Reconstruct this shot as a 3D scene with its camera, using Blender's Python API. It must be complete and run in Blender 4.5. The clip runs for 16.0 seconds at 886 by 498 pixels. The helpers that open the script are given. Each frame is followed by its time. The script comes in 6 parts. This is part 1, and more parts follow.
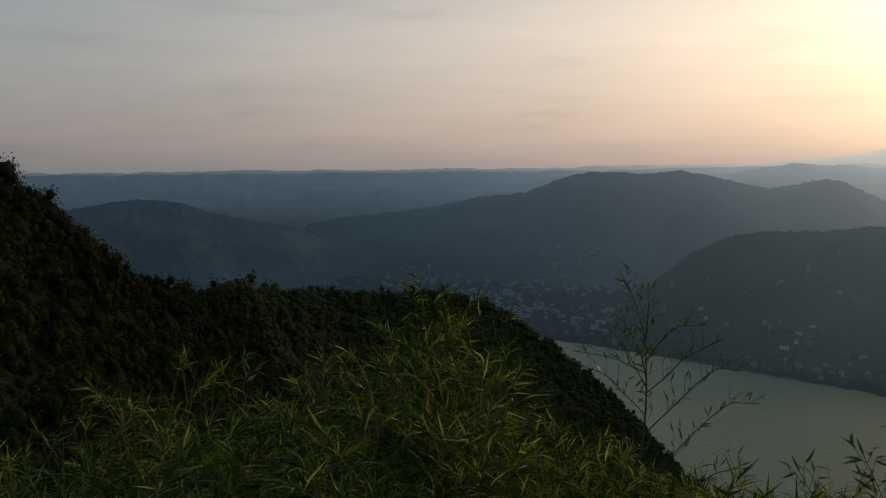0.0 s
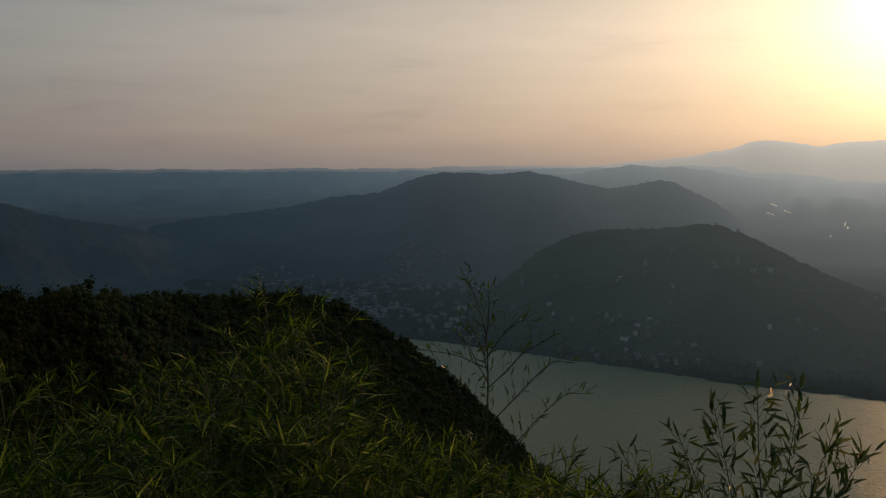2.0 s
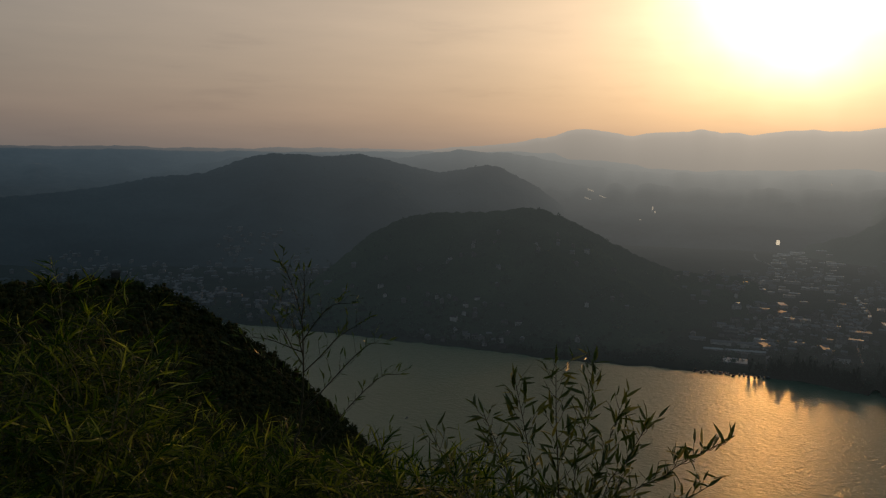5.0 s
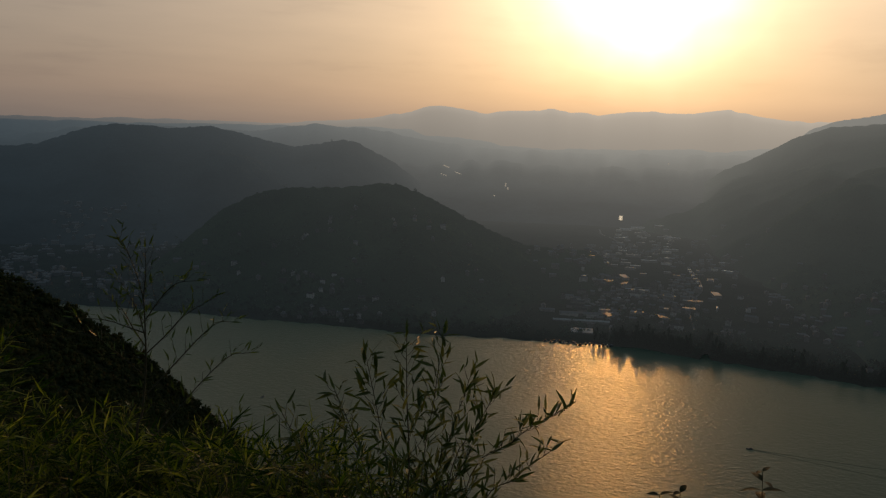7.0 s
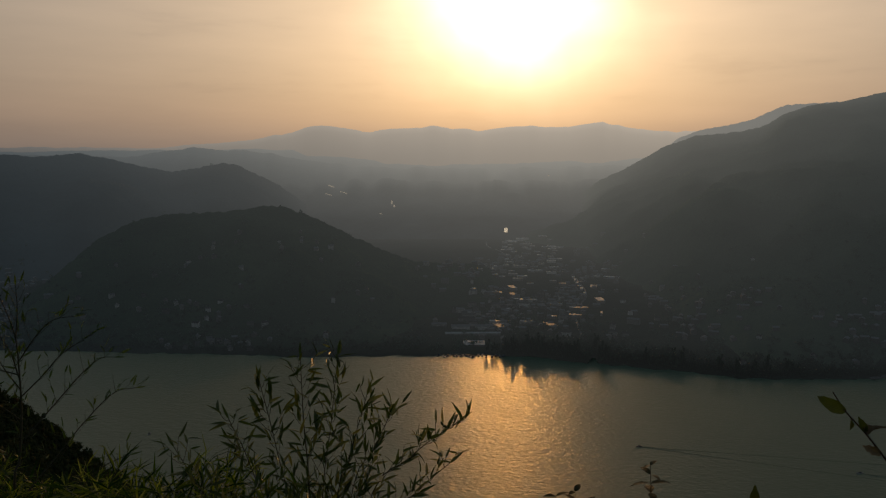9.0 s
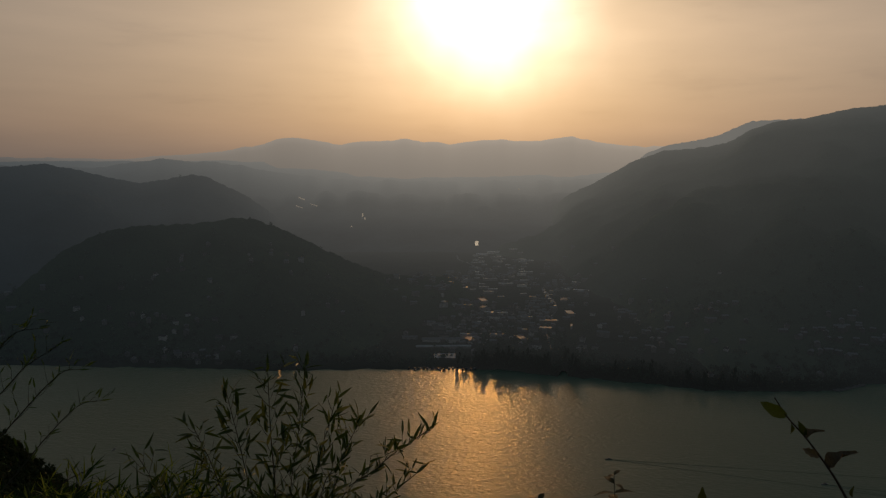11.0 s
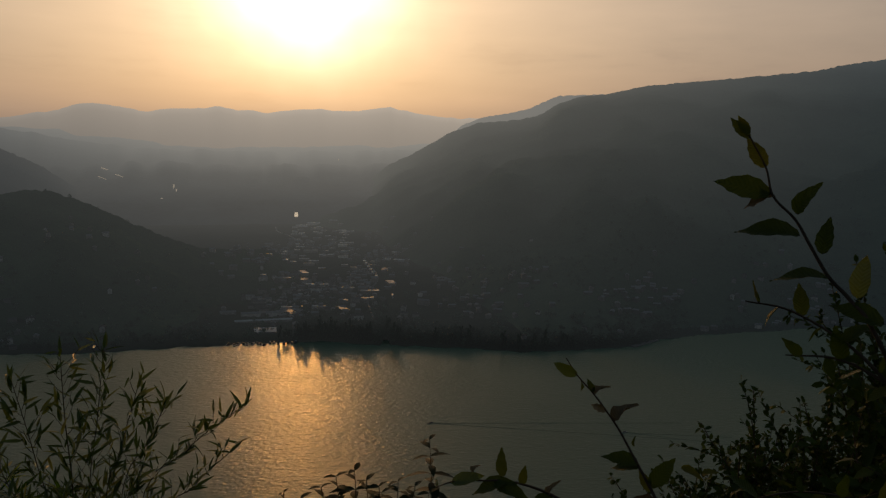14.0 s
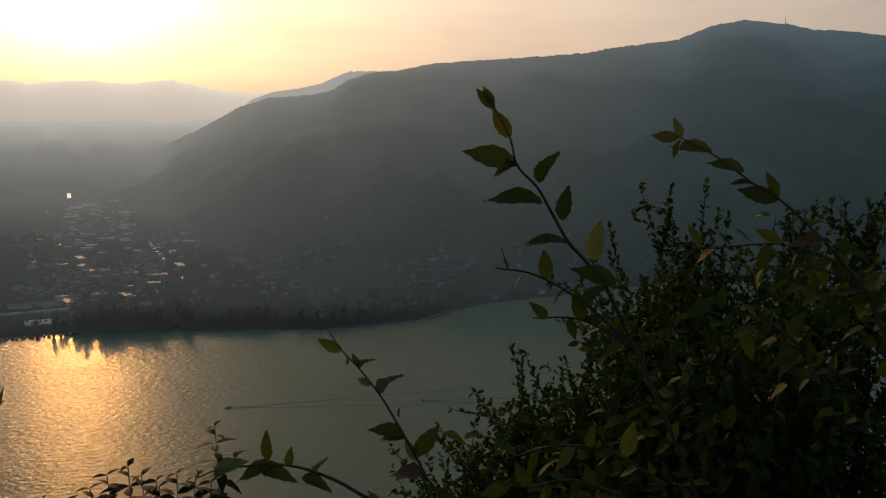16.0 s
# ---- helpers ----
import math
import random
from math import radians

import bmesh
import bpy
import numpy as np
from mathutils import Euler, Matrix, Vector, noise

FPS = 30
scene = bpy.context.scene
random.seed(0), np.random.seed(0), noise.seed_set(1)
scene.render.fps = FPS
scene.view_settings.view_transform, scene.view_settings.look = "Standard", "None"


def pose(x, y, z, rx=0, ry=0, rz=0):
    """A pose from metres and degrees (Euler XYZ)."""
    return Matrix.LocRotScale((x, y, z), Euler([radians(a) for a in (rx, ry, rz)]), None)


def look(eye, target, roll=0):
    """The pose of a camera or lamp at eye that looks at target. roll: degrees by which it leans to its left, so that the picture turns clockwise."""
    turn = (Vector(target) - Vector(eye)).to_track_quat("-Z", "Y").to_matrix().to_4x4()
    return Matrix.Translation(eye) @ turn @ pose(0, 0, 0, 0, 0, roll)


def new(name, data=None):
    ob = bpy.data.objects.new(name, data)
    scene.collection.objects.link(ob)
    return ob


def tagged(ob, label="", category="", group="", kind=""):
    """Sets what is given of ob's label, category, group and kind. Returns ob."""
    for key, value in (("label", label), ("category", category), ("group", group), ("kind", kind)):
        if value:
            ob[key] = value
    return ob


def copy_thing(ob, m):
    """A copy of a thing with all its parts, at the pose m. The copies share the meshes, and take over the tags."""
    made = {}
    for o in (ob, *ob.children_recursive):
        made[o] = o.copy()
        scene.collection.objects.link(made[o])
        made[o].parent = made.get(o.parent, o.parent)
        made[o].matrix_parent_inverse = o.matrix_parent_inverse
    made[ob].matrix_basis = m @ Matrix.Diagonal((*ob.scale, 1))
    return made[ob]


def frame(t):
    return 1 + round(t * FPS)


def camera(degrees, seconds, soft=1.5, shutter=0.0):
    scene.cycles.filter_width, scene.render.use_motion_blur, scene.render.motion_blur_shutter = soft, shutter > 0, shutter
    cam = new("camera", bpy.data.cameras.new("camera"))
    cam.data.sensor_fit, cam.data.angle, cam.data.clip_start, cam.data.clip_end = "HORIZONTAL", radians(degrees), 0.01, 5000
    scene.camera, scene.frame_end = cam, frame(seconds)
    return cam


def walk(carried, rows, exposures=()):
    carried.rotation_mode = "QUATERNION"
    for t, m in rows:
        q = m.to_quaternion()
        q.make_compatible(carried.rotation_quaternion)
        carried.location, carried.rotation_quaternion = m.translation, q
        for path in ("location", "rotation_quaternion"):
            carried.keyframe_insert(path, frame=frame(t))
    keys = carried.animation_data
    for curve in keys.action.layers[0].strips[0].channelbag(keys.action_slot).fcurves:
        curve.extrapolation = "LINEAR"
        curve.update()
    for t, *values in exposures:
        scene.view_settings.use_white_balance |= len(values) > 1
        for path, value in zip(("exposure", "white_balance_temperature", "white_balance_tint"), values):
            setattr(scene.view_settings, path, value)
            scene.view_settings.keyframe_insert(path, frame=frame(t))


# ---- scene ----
cam = camera(57.87, 16.0, soft=1.3)
ROWS = [
    (0.0, 0.0015, -0.0001, 1.6003, 84.421, 0.577, 0.021),
    (0.5, 0.0254, -0.0105, 1.6054, 84.590, 0.399, -2.740),
    (1.0, 0.0378, -0.0101, 1.6088, 84.596, 0.467, -5.516),
    (1.5, 0.0478, -0.0049, 1.6064, 84.530, 0.402, -8.146),
    (2.0, 0.0679, -0.0097, 1.6030, 84.349, 0.301, -10.379),
    (2.5, 0.0898, -0.0123, 1.6069, 84.216, 0.282, -12.653),
    (3.0, 0.1093, -0.0143, 1.6067, 83.836, 0.184, -14.844),
    (3.5, 0.1190, -0.0159, 1.6050, 83.864, -0.303, -16.707),
    (6.0, 0.1997, 0.0101, 1.5896, 82.307, -1.204, -27.136),
    (6.5, 0.2037, 0.0070, 1.5899, 82.002, -1.631, -29.956),
    (7.0, 0.2051, 0.0056, 1.5879, 81.679, -1.922, -32.457),
    (7.5, 0.2084, 0.0029, 1.5871, 81.277, -1.672, -34.866),
    (8.0, 0.2063, -0.0038, 1.5916, 81.989, -1.056, -37.478),
    (8.5, 0.1932, -0.0111, 1.5931, 82.583, -0.340, -39.708),
    (11.0, 0.1612, -0.0707, 1.5977, 84.026, -0.502, -42.747),
    (11.5, 0.1578, -0.0694, 1.5954, 83.241, -1.019, -44.450),
    (12.0, 0.1595, -0.0702, 1.5964, 82.848, -0.932, -45.733),
    (12.5, 0.1662, -0.0699, 1.5969, 82.764, -1.048, -48.348),
    (13.0, 0.1761, -0.0724, 1.5973, 82.571, -0.963, -50.868),
    (13.5, 0.1878, -0.0731, 1.5961, 82.385, -0.797, -52.667),
    (14.0, 0.2005, -0.0804, 1.5953, 82.119, -1.100, -55.533),
    (14.5, 0.2132, -0.0841, 1.5927, 81.872, -1.032, -58.117),
    (15.0, 0.2200, -0.0967, 1.5926, 81.683, -1.055, -62.134),
    (15.5, 0.2386, -0.1081, 1.5895, 81.013, -0.962, -66.141),
    (16.0, 0.2572, -0.1197, 1.5877, 80.754, -1.441, -70.161),
]
EXPOSURES = [(0.0, 0.63, 5880, 5), (1.5, 0.28, 5950, 4), (3.0, -0.06, 6250, 7), (3.5, -0.14, 6350, 7), (7.0, -0.34, 6400, 7), (8.5, -0.42, 6400, 7),
             (11.0, -0.82, 6500, 9), (12.5, -0.77, 6500, 8), (14.5, -0.36, 6450, 9), (15.0, -0.12, 6450, 10), (16.0, 0.40, 6350, 9)]
walk(cam, [(t, pose(x, y, z, rx, ry, rz)) for t, x, y, z, rx, ry, rz in ROWS], EXPOSURES)

# ---- sun and sky ----
SUN_AZ, SUN_EL = 45.4, 11.6          # degrees, clockwise from +y, and above the horizon
LAKE_Z = -400.0
EYE = 1.6
sun_way = Vector((math.sin(radians(SUN_AZ)) * math.cos(radians(SUN_EL)), math.cos(radians(SUN_AZ)) * math.cos(radians(SUN_EL)), math.sin(radians(SUN_EL))))
lamp = bpy.data.lights.new("sun", "SUN")
lamp.energy, lamp.angle, lamp.color = 0.58, radians(1.8), (1.0, 0.43, 0.09)
haze_way = Vector((math.sin(radians(48.5)) * math.cos(radians(SUN_EL)), math.cos(radians(48.5)) * math.cos(radians(SUN_EL)), math.sin(radians(SUN_EL))))
sun_ob = new("sun", lamp)
sun_ob.matrix_world = look(sun_way * 100, (0, 0, 0))


def node(tree, kind, **inputs):
    n = tree.nodes.new(kind)
    for k, v in inputs.items():
        key = k.replace("_", " ")
        n.inputs[int(key[1:]) if key[0] == "i" and key[1:].isdigit() else key].default_value = v
    return n


def mth(tree, op, a, b=None, c=None, clamp=False):
    n = tree.nodes.new("ShaderNodeMath")
    n.operation, n.use_clamp = op, clamp
    for i, v in enumerate((a, b, c)):
        if v is None:
            continue
        if isinstance(v, (int, float)):
            n.inputs[i].default_value = v
        else:
            tree.links.new(v, n.inputs[i])
    return n.outputs[0]


def ramp(tree, fac, stops, mode="LINEAR"):
    n = tree.nodes.new("ShaderNodeValToRGB")
    n.color_ramp.interpolation = mode
    el = n.color_ramp.elements
    while len(el) < len(stops):
        el.new(0.5)
    for e, (p, c) in zip(el, stops):
        e.position = p
        e.color = (*c, 1) if len(c) == 3 else c
    tree.links.new(fac, n.inputs[0])
    return n.outputs[0]


def mix(tree, kind, fac, a, b):
    n = tree.nodes.new("ShaderNodeMix")
    n.data_type, n.blend_type = "RGBA", kind
    for sock, v in ((n.inputs[0], fac), (n.inputs[6], a), (n.inputs[7], b)):
        if isinstance(v, (int, float)):
            sock.default_value = v
        elif isinstance(v, tuple):
            sock.default_value = (*v, 1)
        else:
            tree.links.new(v, sock)
    return n.outputs[2]


def make_world():
    w = bpy.data.worlds.new("evening_sky")
    scene.world = w
    w.use_nodes = True
    t = w.node_tree
    t.nodes.clear()
    out = t.nodes.new("ShaderNodeOutputWorld")
    sky = t.nodes.new("ShaderNodeTexSky")
    sky.sky_type, sky.sun_disc = "NISHITA", False
    sky.sun_elevation, sky.sun_rotation = radians(SUN_EL), radians(SUN_AZ)
    sky.air_density, sky.dust_density, sky.ozone_density = 1.5, 4.0, 1.0
    tc = t.nodes.new("ShaderNodeTexCoord")
    way = tc.outputs["Generated"]
    sep = t.nodes.new("ShaderNodeSeparateXYZ")
    t.links.new(way, sep.inputs[0])
    dot = t.nodes.new("ShaderNodeVectorMath")
    dot.operation = "DOT_PRODUCT"
    # the glow is ragged where thin cloud drifts across it
    rag = node(t, "ShaderNodeTexNoise", Scale=7.0, Detail=3.0, Roughness=0.5)
    t.links.new(way, rag.inputs[0])
    shift = t.nodes.new("ShaderNodeVectorMath")
    shift.operation = "MULTIPLY_ADD"
    t.links.new(rag.outputs["Color"], shift.inputs[0])
    shift.inputs[1].default_value = (0.09, 0.09, 0.09)
    t.links.new(way, shift.inputs[2])
    level = t.nodes.new("ShaderNodeVectorMath")
    level.operation = "SUBTRACT"
    t.links.new(shift.outputs[0], level.inputs[0])
    level.inputs[1].default_value = (0.045, 0.045, 0.045)
    unit = t.nodes.new("ShaderNodeVectorMath")
    unit.operation = "NORMALIZE"
    t.links.new(level.outputs[0], unit.inputs[0])
    t.links.new(unit.outputs[0], dot.inputs[0])
    dot.inputs[1].default_value = sun_way
    d = mth(t, "MAXIMUM", dot.outputs["Value"], 0.0)
    lean = t.nodes.new("ShaderNodeVectorMath")
    lean.operation = "DOT_PRODUCT"
    t.links.new(way, lean.inputs[0])
    lean.inputs[1].default_value = haze_way
    broad = mth(t, "MAXIMUM", lean.outputs["Value"], 0.0)
    # thin streaky cloud
    mp = t.nodes.new("ShaderNodeMapping")
    mp.inputs["Scale"].default_value = (2.2, 3.2, 16.0)
    t.links.new(way, mp.inputs[0])
    nz = node(t, "ShaderNodeTexNoise", Scale=2.2, Detail=6.0, Roughness=0.55)
    t.links.new(mp.outputs[0], nz.inputs[0])
    cloud = ramp(t, nz.outputs["Fac"], [(0.28, (0.85, 0.85, 0.88)), (0.42, (0.965, 0.962, 0.965)), (0.75, (1.06, 1.045, 1.03))])
    # haze: grey-mauve away from the sun, pinkish low down
    base = ramp(t, mth(t, "ADD", mth(t, "MULTIPLY", sep.outputs["Z"], 1.0), 0.1, clamp=True),
                [(0.0, (0.15, 0.137, 0.13)), (0.10, (0.124, 0.119, 0.121)), (0.112, (0.142, 0.129, 0.127)), (0.14, (0.178, 0.152, 0.143)), (0.19, (0.182, 0.168, 0.163)), (0.26, (0.18, 0.179, 0.18)), (0.38, (0.14, 0.162, 0.172)), (0.65, (0.07, 0.10, 0.12)), (1.0, (0.045, 0.075, 0.105))])
    low = ramp(t, sep.outputs["Z"], [(0.0, (1, 1, 1)), (0.17, (1, 1, 1)), (0.36, (0.2, 0.2, 0.2)), (1.0, (0.08, 0.08, 0.08))])
    g_wide = mth(t, "MULTIPLY", mth(t, "MULTIPLY", mth(t, "POWER", broad, 2.2), 0.50), low)
    g_mid = mth(t, "MULTIPLY", mth(t, "MULTIPLY", mth(t, "POWER", d, 20.0), 0.30), low)
    g_near = mth(t, "MULTIPLY", mth(t, "POWER", d, 120.0), 0.6)
    g_core = mth(t, "MULTIPLY", mth(t, "POWER", d, 290.0), 2.8)
    # the thick air low down dims and reddens the glow
    thick = ramp(t, sep.outputs["Z"], [(0.0, (0.50, 0.49, 0.51)), (0.05, (0.70, 0.68, 0.67)), (0.15, (1.0, 1.0, 1.0))])
    total = mix(t, "MULTIPLY", 1.0, base, cloud)
    for g, c in ((g_wide, (1.0, 0.655, 0.42)), (g_mid, (1.0, 0.68, 0.43)), (g_near, (1.0, 0.80, 0.52)), (g_core, (1.0, 0.96, 0.84))):
        tint = mix(t, "MULTIPLY", 1.0, mix(t, "MULTIPLY", 1.0, c, thick), cloud)
        part_ = t.nodes.new("ShaderNodeVectorMath")
        part_.operation = "SCALE"
        t.links.new(tint, part_.inputs[0])
        t.links.new(g, part_.inputs["Scale"])
        total = mix(t, "ADD", 1.0, total, part_.outputs[0])
    b1 = node(t, "ShaderNodeBackground", Strength=0.012)
    t.links.new(sky.outputs[0], b1.inputs[0])
    b2 = node(t, "ShaderNodeBackground", Strength=1.0)
    t.links.new(total, b2.inputs[0])
    add = t.nodes.new("ShaderNodeAddShader")
    t.links.new(b1.outputs[0], add.inputs[0])
    t.links.new(b2.outputs[0], add.inputs[1])
    t.links.new(add.outputs[0], out.inputs[0])


make_world()


# ---- materials ----
def material(name):
    m = bpy.data.materials.new(name)
    m.use_nodes = True
    t = m.node_tree
    bsdf = t.nodes["Principled BSDF"]
    return m, t, bsdf


def place_of(t):
    return t.nodes.new("ShaderNodeNewGeometry").outputs["Position"]


def noise_of(t, scale, detail=4.0, rough=0.55, stretch=None, vec=None):
    v = vec or place_of(t)
    if stretch:
        mp = t.nodes.new("ShaderNodeMapping")
        mp.inputs["Scale"].default_value = stretch
        t.links.new(v, mp.inputs[0])
        v = mp.outputs[0]
    n = node(t, "ShaderNodeTexNoise", Scale=scale, Detail=detail, Roughness=rough)
    t.links.new(v, n.inputs[0])
    return n.outputs["Fac"]


def bump(t, bsdf, height, strength, distance):
    b = node(t, "ShaderNodeBump", Strength=strength, Distance=distance)
    t.links.new(height, b.inputs["Height"])
    t.links.new(b.outputs[0], bsdf.inputs["Normal"])


def haze_emission(t, cool, warm):
    """Evening haze put into the surface as emission, by distance: cool away from the sun, warm below it. Nothing nearer
    than the far shore has it.
    """
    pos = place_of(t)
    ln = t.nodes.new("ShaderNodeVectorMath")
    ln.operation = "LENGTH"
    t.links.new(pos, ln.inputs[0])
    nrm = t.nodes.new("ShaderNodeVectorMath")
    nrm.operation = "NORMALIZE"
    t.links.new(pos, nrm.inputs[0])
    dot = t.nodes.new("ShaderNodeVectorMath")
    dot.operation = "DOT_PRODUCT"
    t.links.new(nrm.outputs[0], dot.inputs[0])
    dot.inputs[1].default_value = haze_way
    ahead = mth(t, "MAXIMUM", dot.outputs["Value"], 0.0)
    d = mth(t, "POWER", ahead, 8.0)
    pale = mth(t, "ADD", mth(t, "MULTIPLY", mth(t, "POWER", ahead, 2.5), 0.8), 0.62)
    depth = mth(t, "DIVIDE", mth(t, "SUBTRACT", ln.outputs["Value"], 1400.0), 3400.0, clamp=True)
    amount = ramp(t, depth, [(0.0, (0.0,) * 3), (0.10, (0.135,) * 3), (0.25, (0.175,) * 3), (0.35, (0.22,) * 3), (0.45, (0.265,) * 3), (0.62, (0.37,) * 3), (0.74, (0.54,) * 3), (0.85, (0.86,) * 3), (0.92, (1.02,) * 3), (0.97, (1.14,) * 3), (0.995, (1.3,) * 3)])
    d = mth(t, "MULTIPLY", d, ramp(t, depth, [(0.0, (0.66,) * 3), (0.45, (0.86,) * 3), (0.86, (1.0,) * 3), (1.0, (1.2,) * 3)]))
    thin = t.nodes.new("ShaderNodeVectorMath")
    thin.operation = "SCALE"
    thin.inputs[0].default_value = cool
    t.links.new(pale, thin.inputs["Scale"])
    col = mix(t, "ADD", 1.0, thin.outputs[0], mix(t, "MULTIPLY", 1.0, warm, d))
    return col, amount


# haze colours that the far surfaces emit
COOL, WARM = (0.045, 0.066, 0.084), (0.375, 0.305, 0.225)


def surface(name, stops, coarse, fine, rough=0.85, relief=0.3, depth=0.02, spec=0.3, metal=0.0, per_object=0.0, haze_glow=False):
    """Two scales of variation on one ramp of colours, with fine relief."""
    m, t, b = material(name)
    a = noise_of(t, coarse, 3.0)
    f = noise_of(t, fine, 5.0, 0.65)
    h = mth(t, "ADD", mth(t, "MULTIPLY", a, 0.55), mth(t, "MULTIPLY", f, 0.45))
    if per_object:
        o = t.nodes.new("ShaderNodeObjectInfo")
        h = mth(t, "ADD", h, mth(t, "MULTIPLY", mth(t, "SUBTRACT", o.outputs["Random"], 0.5), per_object))
    t.links.new(ramp(t, h, stops), b.inputs["Base Color"])
    b.inputs["Roughness"].default_value = rough
    b.inputs["Specular IOR Level"].default_value = spec
    b.inputs["Metallic"].default_value = metal
    bump(t, b, f, relief, depth)
    # haze of the distance, added as emission
    if haze_glow:
        col, amount = haze_emission(t, COOL, WARM)
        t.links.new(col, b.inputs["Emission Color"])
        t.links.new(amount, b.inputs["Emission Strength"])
    return m


def leaf_material(name, stops, rough=0.45, through_light=0.35, per_object=False, vein=60.0, spec=0.5, haze_glow=False, ribs=0, stand=False):
    m, t, b = material(name)
    if per_object:
        r = t.nodes.new("ShaderNodeObjectInfo").outputs["Random"]
    else:
        r = t.nodes.new("ShaderNodeNewGeometry").outputs["Random Per Island"]
    f = noise_of(t, vein, 3.0)
    h = mth(t, "ADD", mth(t, "MULTIPLY", r, 0.75), mth(t, "MULTIPLY", f, 0.25))
    if stand:   # whole trees differ, more than the leaves of one tree
        h = mth(t, "ADD", mth(t, "MULTIPLY", r, 0.35), mth(t, "MULTIPLY_ADD", f, 1.5, -0.42))
    if ribs:
        sp = t.nodes.new("ShaderNodeSeparateXYZ")
        t.links.new(t.nodes.new("ShaderNodeTexCoord").outputs["Object"], sp.inputs[0])
        wave = mth(t, "SINE", mth(t, "MULTIPLY", mth(t, "SUBTRACT", sp.outputs["Y"], mth(t, "MULTIPLY", mth(t, "ABSOLUTE", sp.outputs["X"]), 0.9)), ribs * 6.283))
        f = mth(t, "ADD", mth(t, "MULTIPLY", wave, 0.22), mth(t, "MULTIPLY", f, 0.5))
        h = mth(t, "ADD", h, mth(t, "MULTIPLY", wave, 0.028))
    col = ramp(t, h, stops)
    t.links.new(col, b.inputs["Base Color"])
    b.inputs["Roughness"].default_value = rough
    b.inputs["Specular IOR Level"].default_value = spec
    bump(t, b, f, 0.6 if ribs else 0.25, 0.002)
    tr = t.nodes.new("ShaderNodeBsdfTranslucent")
    t.links.new(mix(t, "MULTIPLY", 1.0, col, (0.80, 1.0, 0.40)), tr.inputs[0])
    mx = node(t, "ShaderNodeMixShader", Fac=through_light)
    t.links.new(b.outputs[0], mx.inputs[1])
    t.links.new(tr.outputs[0], mx.inputs[2])
    t.links.new(mx.outputs[0], t.nodes["Material Output"].inputs[0])
    # far crowns and walls emit the haze too
    if haze_glow:
        col, amount = haze_emission(t, COOL, WARM)
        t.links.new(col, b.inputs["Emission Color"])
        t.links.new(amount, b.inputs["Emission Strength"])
    return m


def forest_material(name, dark, mid, light, patch=0.004, crown=0.12, rough=0.9, haze_glow=False, relief=0.55):
    """Woodland seen from afar: crowns, stands of different trees, clearings. Country beyond the lake has its haze put
    in as emission.
    """
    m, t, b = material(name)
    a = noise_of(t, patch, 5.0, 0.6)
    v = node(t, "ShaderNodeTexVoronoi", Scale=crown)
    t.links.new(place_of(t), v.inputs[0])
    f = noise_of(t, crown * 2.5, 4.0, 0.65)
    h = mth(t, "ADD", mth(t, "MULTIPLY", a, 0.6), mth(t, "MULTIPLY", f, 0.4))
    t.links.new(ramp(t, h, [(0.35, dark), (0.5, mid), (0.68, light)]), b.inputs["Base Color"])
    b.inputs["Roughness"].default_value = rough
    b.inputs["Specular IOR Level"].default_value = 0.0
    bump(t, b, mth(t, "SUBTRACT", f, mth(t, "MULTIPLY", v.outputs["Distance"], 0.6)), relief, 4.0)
    if haze_glow:
        col, amount = haze_emission(t, COOL, WARM)
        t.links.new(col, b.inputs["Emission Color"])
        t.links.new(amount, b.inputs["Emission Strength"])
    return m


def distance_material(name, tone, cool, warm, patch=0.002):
    """Far backdrop with the evening haze put into it as emission."""
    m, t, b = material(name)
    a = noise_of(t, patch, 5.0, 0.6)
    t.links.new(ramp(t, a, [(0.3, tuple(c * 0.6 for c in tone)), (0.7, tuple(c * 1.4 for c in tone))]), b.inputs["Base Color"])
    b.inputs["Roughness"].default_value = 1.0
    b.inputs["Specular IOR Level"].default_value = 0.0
    col, amount = haze_emission(t, cool, warm)
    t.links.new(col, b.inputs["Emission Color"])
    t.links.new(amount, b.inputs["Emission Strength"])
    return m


def water_material(name, rough, wave):
    m, t, b = material(name)
    b.inputs["Base Color"].default_value = (0.168, 0.211, 0.152, 1)
    b.inputs["Roughness"].default_value = rough
    b.inputs["IOR"].default_value = 1.33
    b.inputs["Specular IOR Level"].default_value = 0.105
    b.inputs["Specular Tint"].default_value = (1.0, 0.86, 0.66, 1)
    # ripples are drawn out across the camera's view, near the bearing of the sun
    mp = t.nodes.new("ShaderNodeMapping")
    mp.vector_type = "TEXTURE"
    mp.inputs["Rotation"].default_value = (0, 0, radians(-52))
    mp.inputs["Scale"].default_value = (1.5, 1.0, 1.0)
    t.links.new(place_of(t), mp.inputs[0])
    w1 = noise_of(t, 0.45, 2.0, 0.6, vec=mp.outputs[0])
    w2 = noise_of(t, 0.2, 3.0, 0.55, vec=mp.outputs[0])
    calm = ramp(t, noise_of(t, 0.004, 3.0, 0.6, stretch=(1.0, 0.35, 1.0)), [(0.35, (0.55, 0.55, 0.55)), (0.6, (1, 1, 1))])
    h = mth(t, "MULTIPLY", mth(t, "ADD", mth(t, "ADD", mth(t, "MULTIPLY", w1, 0.5), mth(t, "MULTIPLY", w2, 1.8)), mth(t, "MULTIPLY", noise_of(t, 0.11, 2.0, 0.5, vec=mp.outputs[0]), 1.3)), calm)
    bump(t, b, h, 1.0, wave)
    return m


